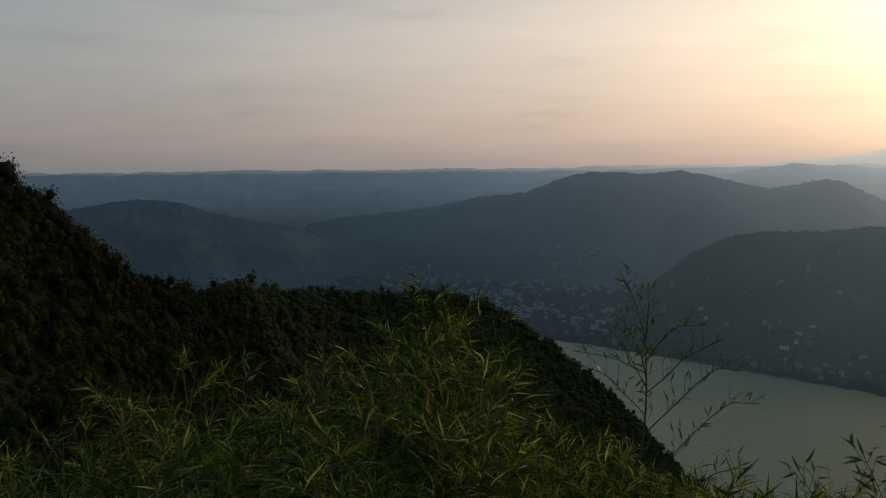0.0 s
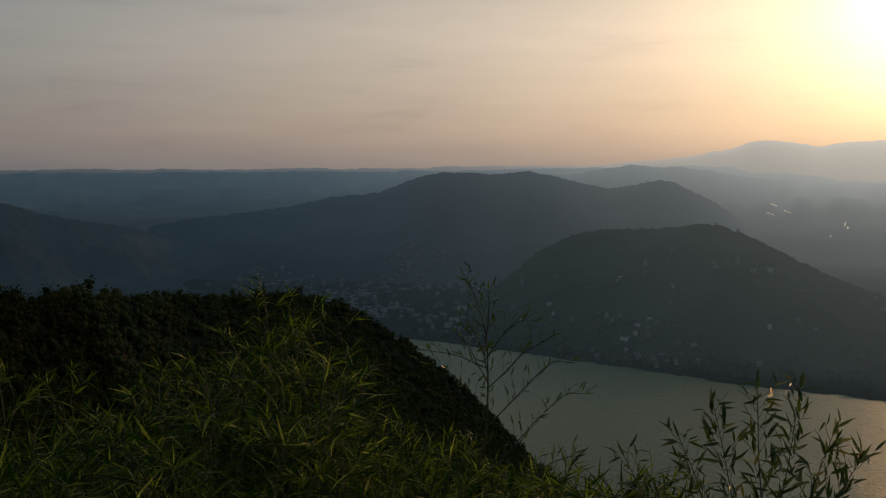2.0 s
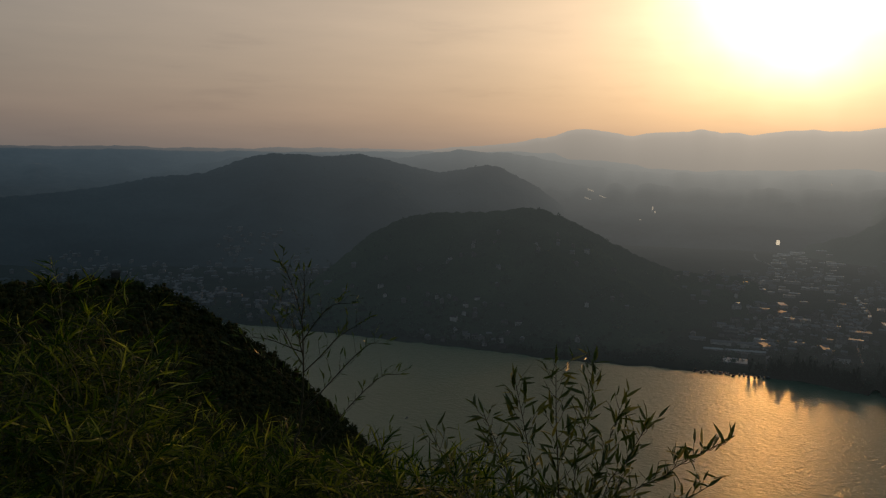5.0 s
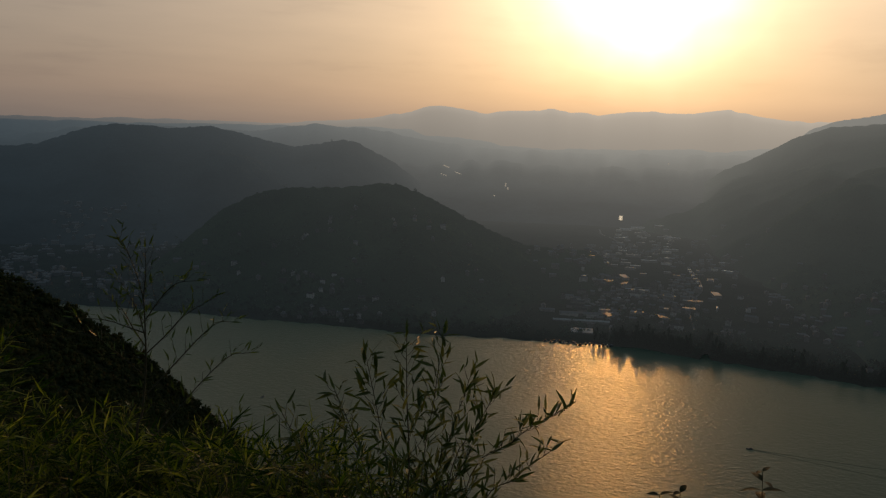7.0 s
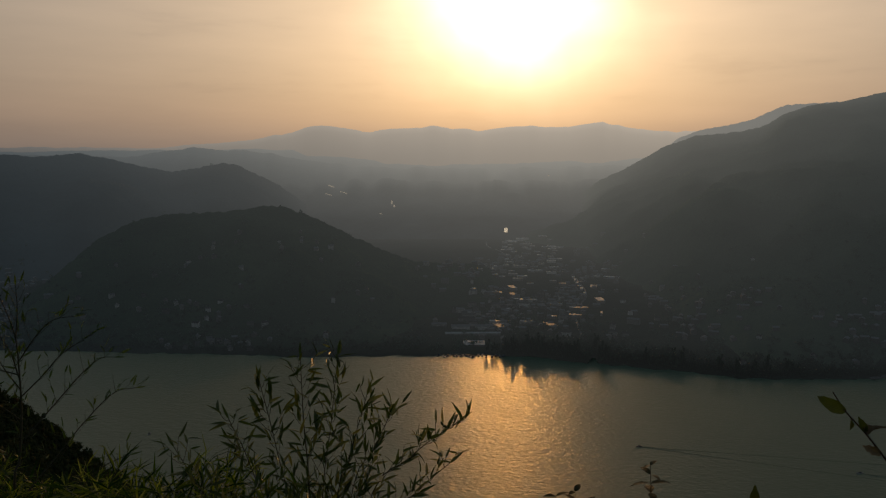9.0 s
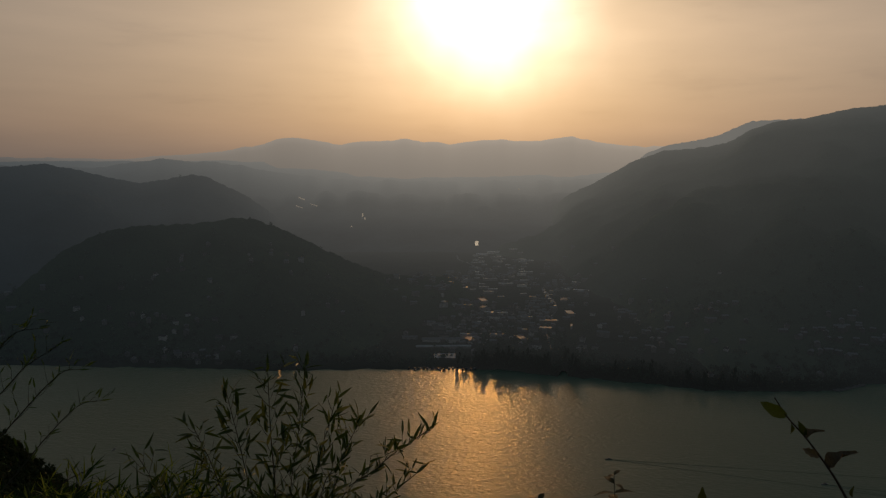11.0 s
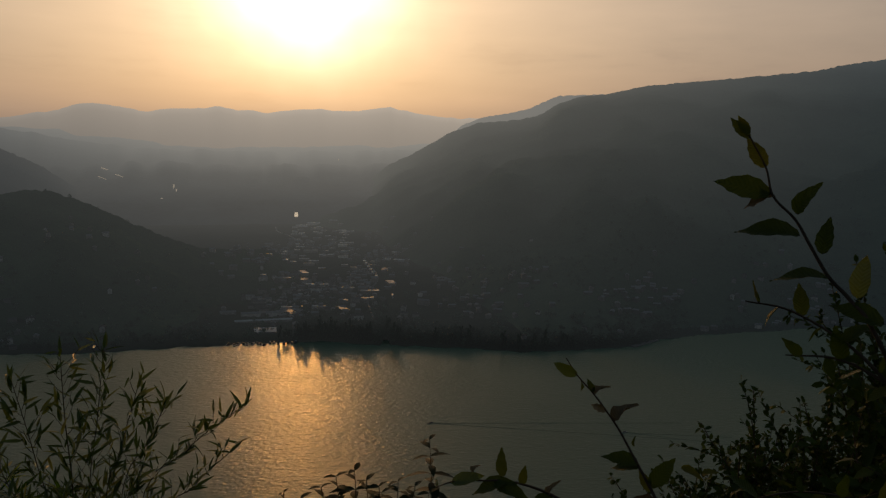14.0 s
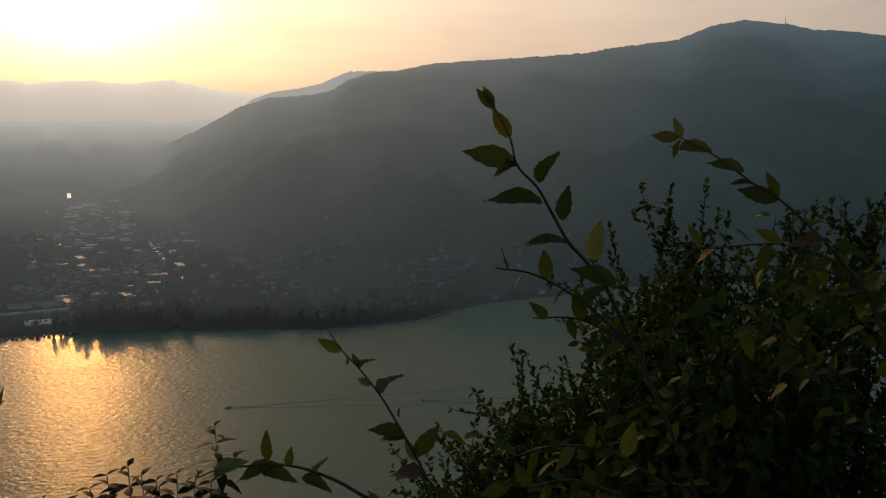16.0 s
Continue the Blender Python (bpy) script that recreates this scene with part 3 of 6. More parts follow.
def build_backdrop():
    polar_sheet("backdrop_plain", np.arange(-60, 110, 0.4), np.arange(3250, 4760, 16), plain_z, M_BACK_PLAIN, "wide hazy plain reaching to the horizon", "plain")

    def range_(seed, r0, els, rough):
        def z(A, R):
            front = 500 if r0 > 4000 else 260
            top = r0 * tan_el(table(A, els) + (fbm(A * 0.9, A * 0, seed, 4) - 0.47) * rough)
            return np.where(R > r0, top - (R - r0) * 1.2, -380 + (top + 380) * np.clip((R - r0 + front) / front, 0, 1) ** 0.4)
        return z
    LAYERS.append(plain_z)
    rows = np.array([-500, -440, -370, -300, -230, -170, -120, -75, -35, 0, 40])
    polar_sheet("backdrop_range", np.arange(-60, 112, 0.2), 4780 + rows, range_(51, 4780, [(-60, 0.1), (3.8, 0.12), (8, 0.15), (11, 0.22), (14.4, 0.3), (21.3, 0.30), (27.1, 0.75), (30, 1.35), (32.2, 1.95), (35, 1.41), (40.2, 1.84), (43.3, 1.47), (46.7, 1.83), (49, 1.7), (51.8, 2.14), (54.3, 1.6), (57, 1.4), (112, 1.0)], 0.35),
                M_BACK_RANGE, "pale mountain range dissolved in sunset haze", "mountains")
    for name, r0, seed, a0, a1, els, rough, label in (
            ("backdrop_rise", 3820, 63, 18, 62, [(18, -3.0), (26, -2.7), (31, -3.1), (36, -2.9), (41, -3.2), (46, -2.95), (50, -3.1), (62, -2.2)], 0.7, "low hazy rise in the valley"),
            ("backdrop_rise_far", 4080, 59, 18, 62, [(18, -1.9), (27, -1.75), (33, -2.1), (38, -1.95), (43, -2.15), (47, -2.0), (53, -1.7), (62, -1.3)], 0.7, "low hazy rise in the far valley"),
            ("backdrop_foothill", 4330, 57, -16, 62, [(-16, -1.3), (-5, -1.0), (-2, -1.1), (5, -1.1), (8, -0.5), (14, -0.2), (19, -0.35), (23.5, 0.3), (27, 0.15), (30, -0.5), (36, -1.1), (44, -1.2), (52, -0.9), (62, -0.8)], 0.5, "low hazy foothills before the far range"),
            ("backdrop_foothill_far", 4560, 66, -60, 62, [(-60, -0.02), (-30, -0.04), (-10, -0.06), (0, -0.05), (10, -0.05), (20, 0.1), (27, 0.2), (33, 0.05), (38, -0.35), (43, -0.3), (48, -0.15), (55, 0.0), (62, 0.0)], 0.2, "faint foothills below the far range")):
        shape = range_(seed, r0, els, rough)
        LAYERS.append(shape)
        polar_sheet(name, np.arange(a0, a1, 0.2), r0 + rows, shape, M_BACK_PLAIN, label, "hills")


build_land()
build_backdrop()


# ---- plants: shapes shared by many ----
def stamp(tv, tf, rot, pos):
    """Copies of one small shape, turned by the matrices rot and moved to pos, as one pair of arrays."""
    tv, tf, rot, pos = np.asarray(tv), np.asarray(tf), np.asarray(rot), np.asarray(pos)
    v = np.einsum("nij,kj->nki", rot, tv) + pos[:, None, :]
    f = tf[None] + (np.arange(len(pos)) * len(tv))[:, None, None]
    return v.reshape(-1, 3), f.reshape(-1, tf.shape[1])


def leaf_shape(cuts, fold=0.25, droop=0.2, wave=0.0, teeth=0.0):
    """A leaf one unit long along y, folded on its midrib: cuts of (place along it, half width)."""
    v, f = [], []
    for k, (s, w) in enumerate(cuts):
        z = -droop * s * s
        t = teeth * (1 if k % 2 else -1)
        v += [(-w - t, s, z + fold * w + wave * math.sin(7 * s)), (0, s, z), (w + t, s, z + fold * w - wave * math.sin(9 * s))]
    for k in range(len(cuts) - 1):
        a, b = 3 * k, 3 * k + 3
        f += [(a, a + 1, b + 1), (a, b + 1, b), (a + 1, a + 2, b + 2), (a + 1, b + 2, b + 1)]
    return np.array(v, float), np.array(f)


def slim_leaf(cuts, fold=0.25, droop=0.2):
    """The same with pointed ends and few faces, for leaves in their thousands."""
    v, f = [(0, 0, 0)], []
    for s, w in cuts:
        z = -droop * s * s
        v += [(-w, s, z + fold * w), (0, s, z), (w, s, z + fold * w)]
    v.append((0, 1, -droop))
    n = len(v) - 1
    f += [(0, 2, 1), (0, 3, 2), (n - 3, n - 2, n), (n - 2, n - 1, n)]
    for k in range(len(cuts) - 1):
        a, b = 3 * k + 1, 3 * k + 4
        f += [(a, a + 1, b + 1), (a, b + 1, b), (a + 1, a + 2, b + 2), (a + 1, b + 2, b + 1)]
    return np.array(v, float), np.array(f)


BAMBOO_LEAF = slim_leaf([(0.38, 0.038)], droop=0.34)
CURLED_LEAF = leaf_shape([(0.0, 0.0), (0.1, 0.12), (0.25, 0.2), (0.4, 0.22), (0.55, 0.19), (0.7, 0.16), (0.85, 0.1), (1.0, 0.01)], fold=1.1, droop=0.55, wave=0.09, teeth=0.025)
SMALL_LEAF = (np.array([(0, 0, 0), (0.25, 0.28, 0.03), (0.25, 0.65, 0.0), (0, 1, -0.12), (-0.25, 0.65, 0.0), (-0.25, 0.28, 0.03)]), np.array([(0, 1, 2), (0, 2, 3), (0, 3, 4), (0, 4, 5)]))


def frames_of(way, up, length):
    """Turning matrices whose y axis is way, scaled to length."""
    y = way / np.linalg.norm(way, axis=1)[:, None]
    x = np.cross(y, up)
    x /= np.linalg.norm(x, axis=1)[:, None] + 1e-9
    z = np.cross(x, y)
    return np.stack([x, y, z], -1) * np.asarray(length)[:, None, None]


def tube(points, r0, r1, sides=5):
    """A tapered round stem along a line of places."""
    p = np.asarray(points, float)
    n = len(p)
    d = np.gradient(p, axis=0)
    d /= np.linalg.norm(d, axis=1)[:, None] + 1e-9
    ref = np.array([0.3, 0.9, 0.1])
    u = np.cross(d, ref)
    u /= np.linalg.norm(u, axis=1)[:, None]
    w = np.cross(d, u)
    a = np.arange(sides) * 2 * math.pi / sides
    r = np.linspace(r0, r1, n)
    ring = p[:, None] + r[:, None, None] * (np.cos(a)[None, :, None] * u[:, None] + np.sin(a)[None, :, None] * w[:, None])
    return ring.reshape(-1, 3), grid_faces(n, sides, wrap=True)


def joined(pieces):
    vs, fs, n = [], [], 0
    for v, f in pieces:
        vs.append(v)
        fs.append(f + n)
        n += len(v)
    return np.concatenate(vs), np.concatenate(fs)


def curve(a, b, sag, n=7):
    """Places from a to b, bent sideways by the vector sag."""
    s = np.linspace(0, 1, n)[:, None]
    return np.asarray(a) * (1 - s) + np.asarray(b) * s + np.asarray(sag) * (4 * s * (1 - s))


def spline(points, per=5):
    """A smooth line through a few places."""
    p = np.asarray(points, float)
    q = np.concatenate([[2 * p[0] - p[1]], p, [2 * p[-1] - p[-2]]])
    out = []
    for i in range(1, len(q) - 2):
        for s in np.linspace(0, 1, per, endpoint=False):
            a, b, c, d = q[i - 1], q[i], q[i + 1], q[i + 2]
            out.append(0.5 * (2 * b + (c - a) * s + (2 * a - 5 * b + 4 * c - d) * s * s + (3 * b - a - 3 * c + d) * s ** 3))
    out.append(p[-1])
    return np.array(out)


rng = np.random.default_rng(5)


# ---- bamboo thicket on the slope below the lookout ----
def bamboo_plant(base, tip, culms, label, spread=0.18, leaf=0.14, twigs=13):
    """A clump: arching culms, thin twigs, fans of long narrow leaves."""
    root = thing("bamboo", label, "bamboo", "bamboo thicket on the slope", at=tuple(base))
    base, tip = np.zeros(3), np.asarray(tip) - np.asarray(base)
    height = tip[2]
    ways, pos, lens = [], [], []
    stems, twig_parts = [], []
    for c in range(culms):
        top = tip + np.array([rng.normal(0, spread), rng.normal(0, spread), -abs(rng.normal(0, 0.16)) * (c > 0) * max(height, 0.6)])
        foot = base + np.array([rng.normal(0, 0.12), rng.normal(0, 0.12), 0])
        bend = np.array([rng.normal(0, 0.08), rng.normal(0, 0.08), 0.05])
        line = curve(foot, top, bend, 9)
        stems.append(tube(line, 0.007, 0.002, 5))
        for k in range(twigs):
            s = 0.38 + 0.62 * (k + rng.random()) / twigs
            i = min(int(s * 8), 7)
            at = line[i] + (line[i + 1] - line[i]) * (s * 8 - i)
            turn = rng.random() * 2 * math.pi
            out = np.array([math.cos(turn), math.sin(turn), 0.15 + 0.7 * rng.random() + (0.7 if s > 0.92 else 0)])
            out /= np.linalg.norm(out)
            ln = (0.12 + 0.24 * rng.random()) * (1.25 - 0.5 * s)
            end = at + out * ln
            twig_parts.append(tube(curve(at, end, (0, 0, 0.02), 3), 0.0022, 0.0010, 3))
            for q in range(rng.integers(13, 19)):
                f = 1 - 0.5 * rng.random() ** 2
                side = np.array([rng.normal(), rng.normal(), rng.normal() * 0.55 - 0.15])
                w = out * 0.9 + side * 0.55
                ways.append(w)
                pos.append(at + (end - at) * f)
                lens.append(leaf * (0.5 + 0.75 * rng.random()))
    ways, pos, lens = np.array(ways), np.array(pos), np.array(lens)
    up = np.tile([0, 0, 1.0], (len(pos), 1)) + rng.normal(0, 0.45, (len(pos), 3))
    part("foliage", tri_mesh("bamboo_leaves", *stamp(*BAMBOO_LEAF, frames_of(ways, up, lens), pos), M_BAMBOO), root, "long narrow yellow-green leaves")["kind"] = "stuff"
    for st in stems:
        part("culm", tri_mesh("bamboo_culm", *st, M_CULM, True), root)
    part("twig_work", tri_mesh("bamboo_twigs", *joined(twig_parts), M_CULM, True), root)["kind"] = "stuff"
    return root


THICKET_EL = [(-34, -15.8), (-29.7, -15.7), (-24.7, -15.0), (-21.1, -13.6), (-17.4, -13.1), (-13.6, -13.5), (-9.3, -13.1), (-6, -13.3), (-3.6, -11.6), (-0.3, -9.2), (1.3, -10.2), (3, -13.6), (4.6, -17.0), (6.6, -18.6), (8.7, -19.6),
              (12.7, -20.4), (16.6, -21.0), (20.4, -21.0), (24, -21.6), (29, -22.8), (34, -25)]


def build_thicket():
    spots = []
    for row, (r, drop, step) in enumerate(((5.3, 0.0, 2.1), (4.7, 1.2, 2.3), (4.1, 3.2, 2.8), (3.5, 5.5, 3.6))):
        for az in np.arange(-34 + row * 0.7, 33, step):
            spots.append((az + rng.normal(0, 0.4), r + rng.normal(0, 0.2), drop + abs(rng.normal(0, 0.7))))
    spots += [(az, 6.6 + rng.normal(0, 0.3), 1.2 + abs(rng.normal(0, 0.8))) for az in np.arange(-36, -19, 3.0)]
    spots += [(az + rng.normal(0, 0.3), rr_ + rng.normal(0, 0.2), dr + abs(rng.normal(0, 0.5))) for rr_, dr in ((5.2, 0.0), (4.9, 0.9), (4.5, 2.0)) for az in np.arange(3.2, 20, 1.5)]
    spots += [(az + rng.normal(0, 0.4), rr_ + rng.normal(0, 0.15), dr + abs(rng.normal(0, 0.6))) for rr_, dr in ((3.9, 0.0), (3.5, 0.8)) for az in np.arange(20.5, 33, 1.5)]
    spots += [(-0.6, 5.2, -0.8), (-0.1, 5.1, -0.6), (-1.6, 5.1, -0.1), (0.2, 5.0, -0.3), (0.8, 5.2, -0.4), (1.4, 5.1, 0.1), (-3.2, 5.0, 0.2), (-0.2, 4.8, 1.6), (1.0, 4.7, 2.2), (2.5, 4.9, 1.0)]
    for az, r, drop in spots:
        el = float(table(az, THICKET_EL)) - drop
        if el < -27 or (az < -23 and rng.random() < 0.4):
            continue
        x, y = polar(az, r)
        z = EYE + r * math.tan(radians(el))
        gz = float(land_z(az, r))
        lean = rng.normal(0, 0.12, 2)
        bamboo_plant((x - lean[0], y - lean[1], gz - 0.05), (x, y, z - 0.05), 4, "dense clump of yellow-green bamboo on the slope")


# ---- two thin bamboo shoots against the lake ----
def shoot(name, label, stems, leaf_len, mat, twig_mat, sparse, seed, twig_len=0.16, up_bias=0.5, thick=0.0055, stray=0.45):
    """Stems given by their bends; side twigs with single leaves, each a mesh of its own."""
    r = np.random.default_rng(seed)
    foot = stems[0][0]
    root = thing(name, label, "bamboo", at=tuple(foot))
    shapes = []
    for k in range(6):
        v, f = leaf_shape([(0.0, 0.006), (0.12, 0.062), (0.32, 0.088), (0.6, 0.072), (0.85, 0.028), (1.0, 0.002)], fold=0.1 + 0.12 * k, droop=-0.1 + 0.08 * k)
        shapes.append(tri_mesh("shoot_leaf", v, f, mat, True))
    for n, st in enumerate(stems):
        line = spline([np.asarray(p, float) - np.asarray(foot) for p in st], 5)
        girth = thick if n == 0 else thick * 0.5
        stem = part("stem", tri_mesh("shoot_stem", *tube(line, girth, 0.0014, 6), twig_mat, True), root)
        seg = np.linalg.norm(np.diff(line, axis=0), axis=1)
        dist = np.concatenate([[0], np.cumsum(seg)])
        total = dist[-1]
        s = total * (0.35 if n == 0 else 0.22)
        side = 1
        while s < total:
            at = np.array([np.interp(s, dist, line[:, k]) for k in range(3)])
            i = min(np.searchsorted(dist, s), len(line) - 1)
            d = line[i] - line[i - 1]
            d /= np.linalg.norm(d) + 1e-9
            out = np.array([side * (0.6 + 0.4 * r.random()), r.normal(0, 0.5), up_bias + 0.3 * r.random()])
            w = d * 0.7 + out * 0.7
            w /= np.linalg.norm(w)
            ln = twig_len * (0.4 + 0.8 * r.random()) * (1.1 - 0.6 * s / total)
            end = at + w * ln
            twig = part("twig", tri_mesh("shoot_twig", *tube(curve(at, end, (0, 0, -0.01), 4), 0.0014, 0.0007, 4), twig_mat, True), root)
            for q in range(r.integers(2, 5) if not sparse else r.integers(1, 4)):
                f = 1.0 if q == 0 else 0.3 + 0.6 * r.random()
                lw = w * 0.8 + np.array([r.normal(0, stray), r.normal(0, stray), r.normal(0.15, stray)])
                m = frames_of(lw[None], (np.array([0, -0.5, 0.8]) + r.normal(0, 0.5, 3))[None], [leaf_len * (0.6 + 0.6 * r.random())])[0]
                ob = part("leaf", shapes[r.integers(6)], twig)
                mm = Matrix([list(m[k]) + [(at + (end - at) * f)[k]] for k in range(3)] + [[0, 0, 0, 1]])
                ob.matrix_basis = mm
            side = -side
            s += (0.036 if sparse else 0.021) * (0.7 + 0.6 * r.random())
        lw = line[-1] - line[-3]
        m = frames_of(lw[None], np.array([[0, -0.6, 0.6]]), [leaf_len])[0]
        part("leaf", shapes[0], stem).matrix_basis = Matrix([list(m[k]) + [line[-1][k]] for k in range(3)] + [[0, 0, 0, 1]])


def build_shoots():
    gz = float(land_z(13.9, 4.3)) - 0.05
    shoot("bamboo_sapling", "thin bamboo sapling with sparse small leaves standing over the thicket",
          [[(1.06, 4.2, gz), (1.109, 4.539, -0.315), (1.164, 4.625, -0.060), (1.201, 4.692, 0.168), (1.216, 4.753, 0.403), (1.213, 4.799, 0.598), (1.154, 4.855, 0.825), (1.097, 4.885, 0.940)],
           [(1.200, 4.651, 0.040), (1.366, 4.656, 0.201), (1.514, 4.652, 0.348), (1.613, 4.638, 0.420), (1.680, 4.614, 0.421)],
           [(1.135, 4.553, -0.267), (1.348, 4.575, -0.060), (1.497, 4.581, 0.091), (1.654, 4.569, 0.224), (1.766, 4.532, 0.241)],
           [(1.210, 4.715, 0.256), (1.333, 4.712, 0.365), (1.423, 4.709, 0.459), (1.580, 4.682, 0.556)],
           [(1.222, 4.763, 0.448), (1.314, 4.767, 0.572), (1.403, 4.758, 0.651), (1.508, 4.728, 0.664)],
           [(1.192, 4.685, 0.139), (1.081, 4.744, 0.249), (0.982, 4.793, 0.348), (0.855, 4.829, 0.396)],
           [(1.211, 4.747, 0.373), (1.118, 4.780, 0.413), (1.016, 4.812, 0.454), (0.850, 4.850, 0.479)],
           [(1.322, 4.470, -0.342), (1.513, 4.478, -0.179), (1.624, 4.459, -0.127), (1.690, 4.440, -0.113)],
           [(1.215, 4.789, 0.552), (1.239, 4.816, 0.720), (1.243, 4.838, 0.858)],
           [(1.209, 4.728, 0.299), (1.154, 4.768, 0.400), (1.107, 4.804, 0.503), (1.036, 4.839, 0.591)],
           [(1.213, 4.739, 0.344), (1.181, 4.787, 0.506), (1.091, 4.848, 0.700)]],
          0.064, M_SAPLING, M_SPRIG_TWIG, True, 11, twig_len=0.15, thick=0.0085)
    gz = float(land_z(33, 3.1)) - 0.05
    shoot("bamboo_shrub", "bamboo shoots with dark pointed leaves before the lake",
          [[(1.68, 2.5, gz), (1.70, 2.56, -0.11), (1.76, 2.62, 0.25), (1.80, 2.72, 0.5), (1.86, 2.84, 0.74)],
           [(1.66, 2.52, gz), (1.68, 2.58, 0.0), (1.68, 2.72, 0.4), (1.66, 2.82, 0.68)],
           [(1.70, 2.5, gz), (1.80, 2.6, 0.1), (1.92, 2.7, 0.5), (2.0, 2.77, 0.74)],
           [(1.72, 2.5, gz), (1.85, 2.58, 0.1), (1.98, 2.64, 0.38), (2.07, 2.66, 0.58)],
           [(1.74, 2.5, gz), (1.90, 2.56, 0.12), (2.08, 2.62, 0.36), (2.2, 2.66, 0.48)],
           [(1.76, 2.5, gz), (1.95, 2.52, 0.1), (2.18, 2.5, 0.33), (2.42, 2.47, 0.44)],
           [(1.64, 2.5, gz), (1.62, 2.62, 0.0), (1.60, 2.8, 0.35), (1.57, 2.92, 0.52)],
           [(1.60, 2.52, gz), (1.52, 2.75, 0.0), (1.45, 2.95, 0.25), (1.40, 3.07, 0.40)],
           [(1.80, 2.48, gz), (2.0, 2.5, -0.02), (2.2, 2.48, 0.18), (2.36, 2.46, 0.27)],
           [(1.72, 2.5, gz), (1.84, 2.56, 0.0), (2.0, 2.62, 0.18), (2.08, 2.64, 0.28)]],
          0.072, M_SPRIG, M_SPRIG_TWIG, False, 12, twig_len=0.15, thick=0.0045, up_bias=0.15, stray=0.62)


# ---- hornbeam branches and small-leaved shrub close to the lookout ----
def leaf_branch(root, line_points, leaf_len, shapes, gap, seed, thick=0.004, start=0.0, dry=0.12):
    r = np.random.default_rng(seed)
    line = spline(line_points, 6)
    part("branch", tri_mesh("leafy_branch", *tube(line, thick, 0.0011, 6), M_TWIG, True), root)
    seg = np.linalg.norm(np.diff(line, axis=0), axis=1)
    dist = np.concatenate([[0], np.cumsum(seg)])
    s, side = dist[-1] * start + gap * 0.3, 1
    while s <= dist[-1] + 1e-6:
        at = np.array([np.interp(s, dist, line[:, k]) for k in range(3)])
        i = min(max(np.searchsorted(dist, s), 1), len(line) - 1)
        d = line[i] - line[i - 1]
        d /= np.linalg.norm(d) + 1e-9
        across = np.cross(d, np.array([0.93, 0.3, 0.1]))
        across /= np.linalg.norm(across)
        w = d * 0.45 + across * side * 0.9 + r.normal(0, 0.28, 3)
        size = leaf_len * (0.6 + 0.5 * r.random()) * (0.6 if s > dist[-1] * 0.93 else 1)
        up = np.array([-0.45, -0.1, 0.75]) + r.normal(0, 0.45, 3)
        m = frames_of(w[None], up[None], [size])[0]
        pick = 3 if r.random() < dry else r.integers(3)
        size *= 0.7 if pick == 3 else 1.0
        ob = part("leaf", shapes[pick], root, "withered curled brown leaf" if pick == 3 else "")
        ob.matrix_basis = Matrix([list(m[k]) + [at[k]] for k in range(3)] + [[0, 0, 0, 1]])
        side = -side
        s += gap * (0.7 + 0.6 * r.random())


def horn_shapes():
    out = []
    for fold, droop, wave in ((0.25, 0.15, 0.02), (0.4, 0.3, 0.03), (0.15, -0.1, 0.015)):
        cuts = [(0.0, 0.0), (0.06, 0.10), (0.15, 0.165), (0.25, 0.205), (0.36, 0.222), (0.48, 0.215), (0.6, 0.188), (0.72, 0.142), (0.83, 0.088), (0.93, 0.036), (1.0, 0.004)]
        out.append(tri_mesh("hornbeam_leaf", *leaf_shape(cuts, fold, droop, wave, 0.012), M_HORN, True))
    out.append(tri_mesh("hornbeam_dry_leaf", *CURLED_LEAF, M_DRY, True))
    out.append(tri_mesh("hornbeam_young_leaf", *leaf_shape([(0.0, 0.0), (0.08, 0.10), (0.2, 0.18), (0.4, 0.22), (0.6, 0.2), (0.8, 0.12), (1.0, 0.004)], 0.35, 0.2, 0.02, 0.01), M_YOUNG, True))
    return out


def set_leaves(root, shapes, leaves, seed):
    """Single leaves from foot to tip; the last number picks the kind of leaf."""
    r = np.random.default_rng(seed)
    for foot, tip, kind in leaves:
        foot, tip = np.array(foot), np.array(tip)
        tip = tip + np.array([r.normal(0, 0.012), 0, 0])
        up = np.array([-0.85, -0.2, 0.35]) if kind == 0 else np.array([-0.55, -0.1, 0.75]) if kind == 1 else np.array([-0.6, 0.1, 0.5])
        up = up + r.normal(0, 0.15, 3)
        m = frames_of((tip - foot)[None], up[None], [np.linalg.norm(tip - foot) * (0.85 if kind == 3 else 1.05)])[0]
        ob = part("leaf", shapes[kind], root, {3: "withered curled brown leaf", 4: "young yellow-green leaf"}.get(kind, ""))
        ob.matrix_basis = Matrix([list(m[k]) + [foot[k]] for k in range(3)] + [[0, 0, 0, 1]])


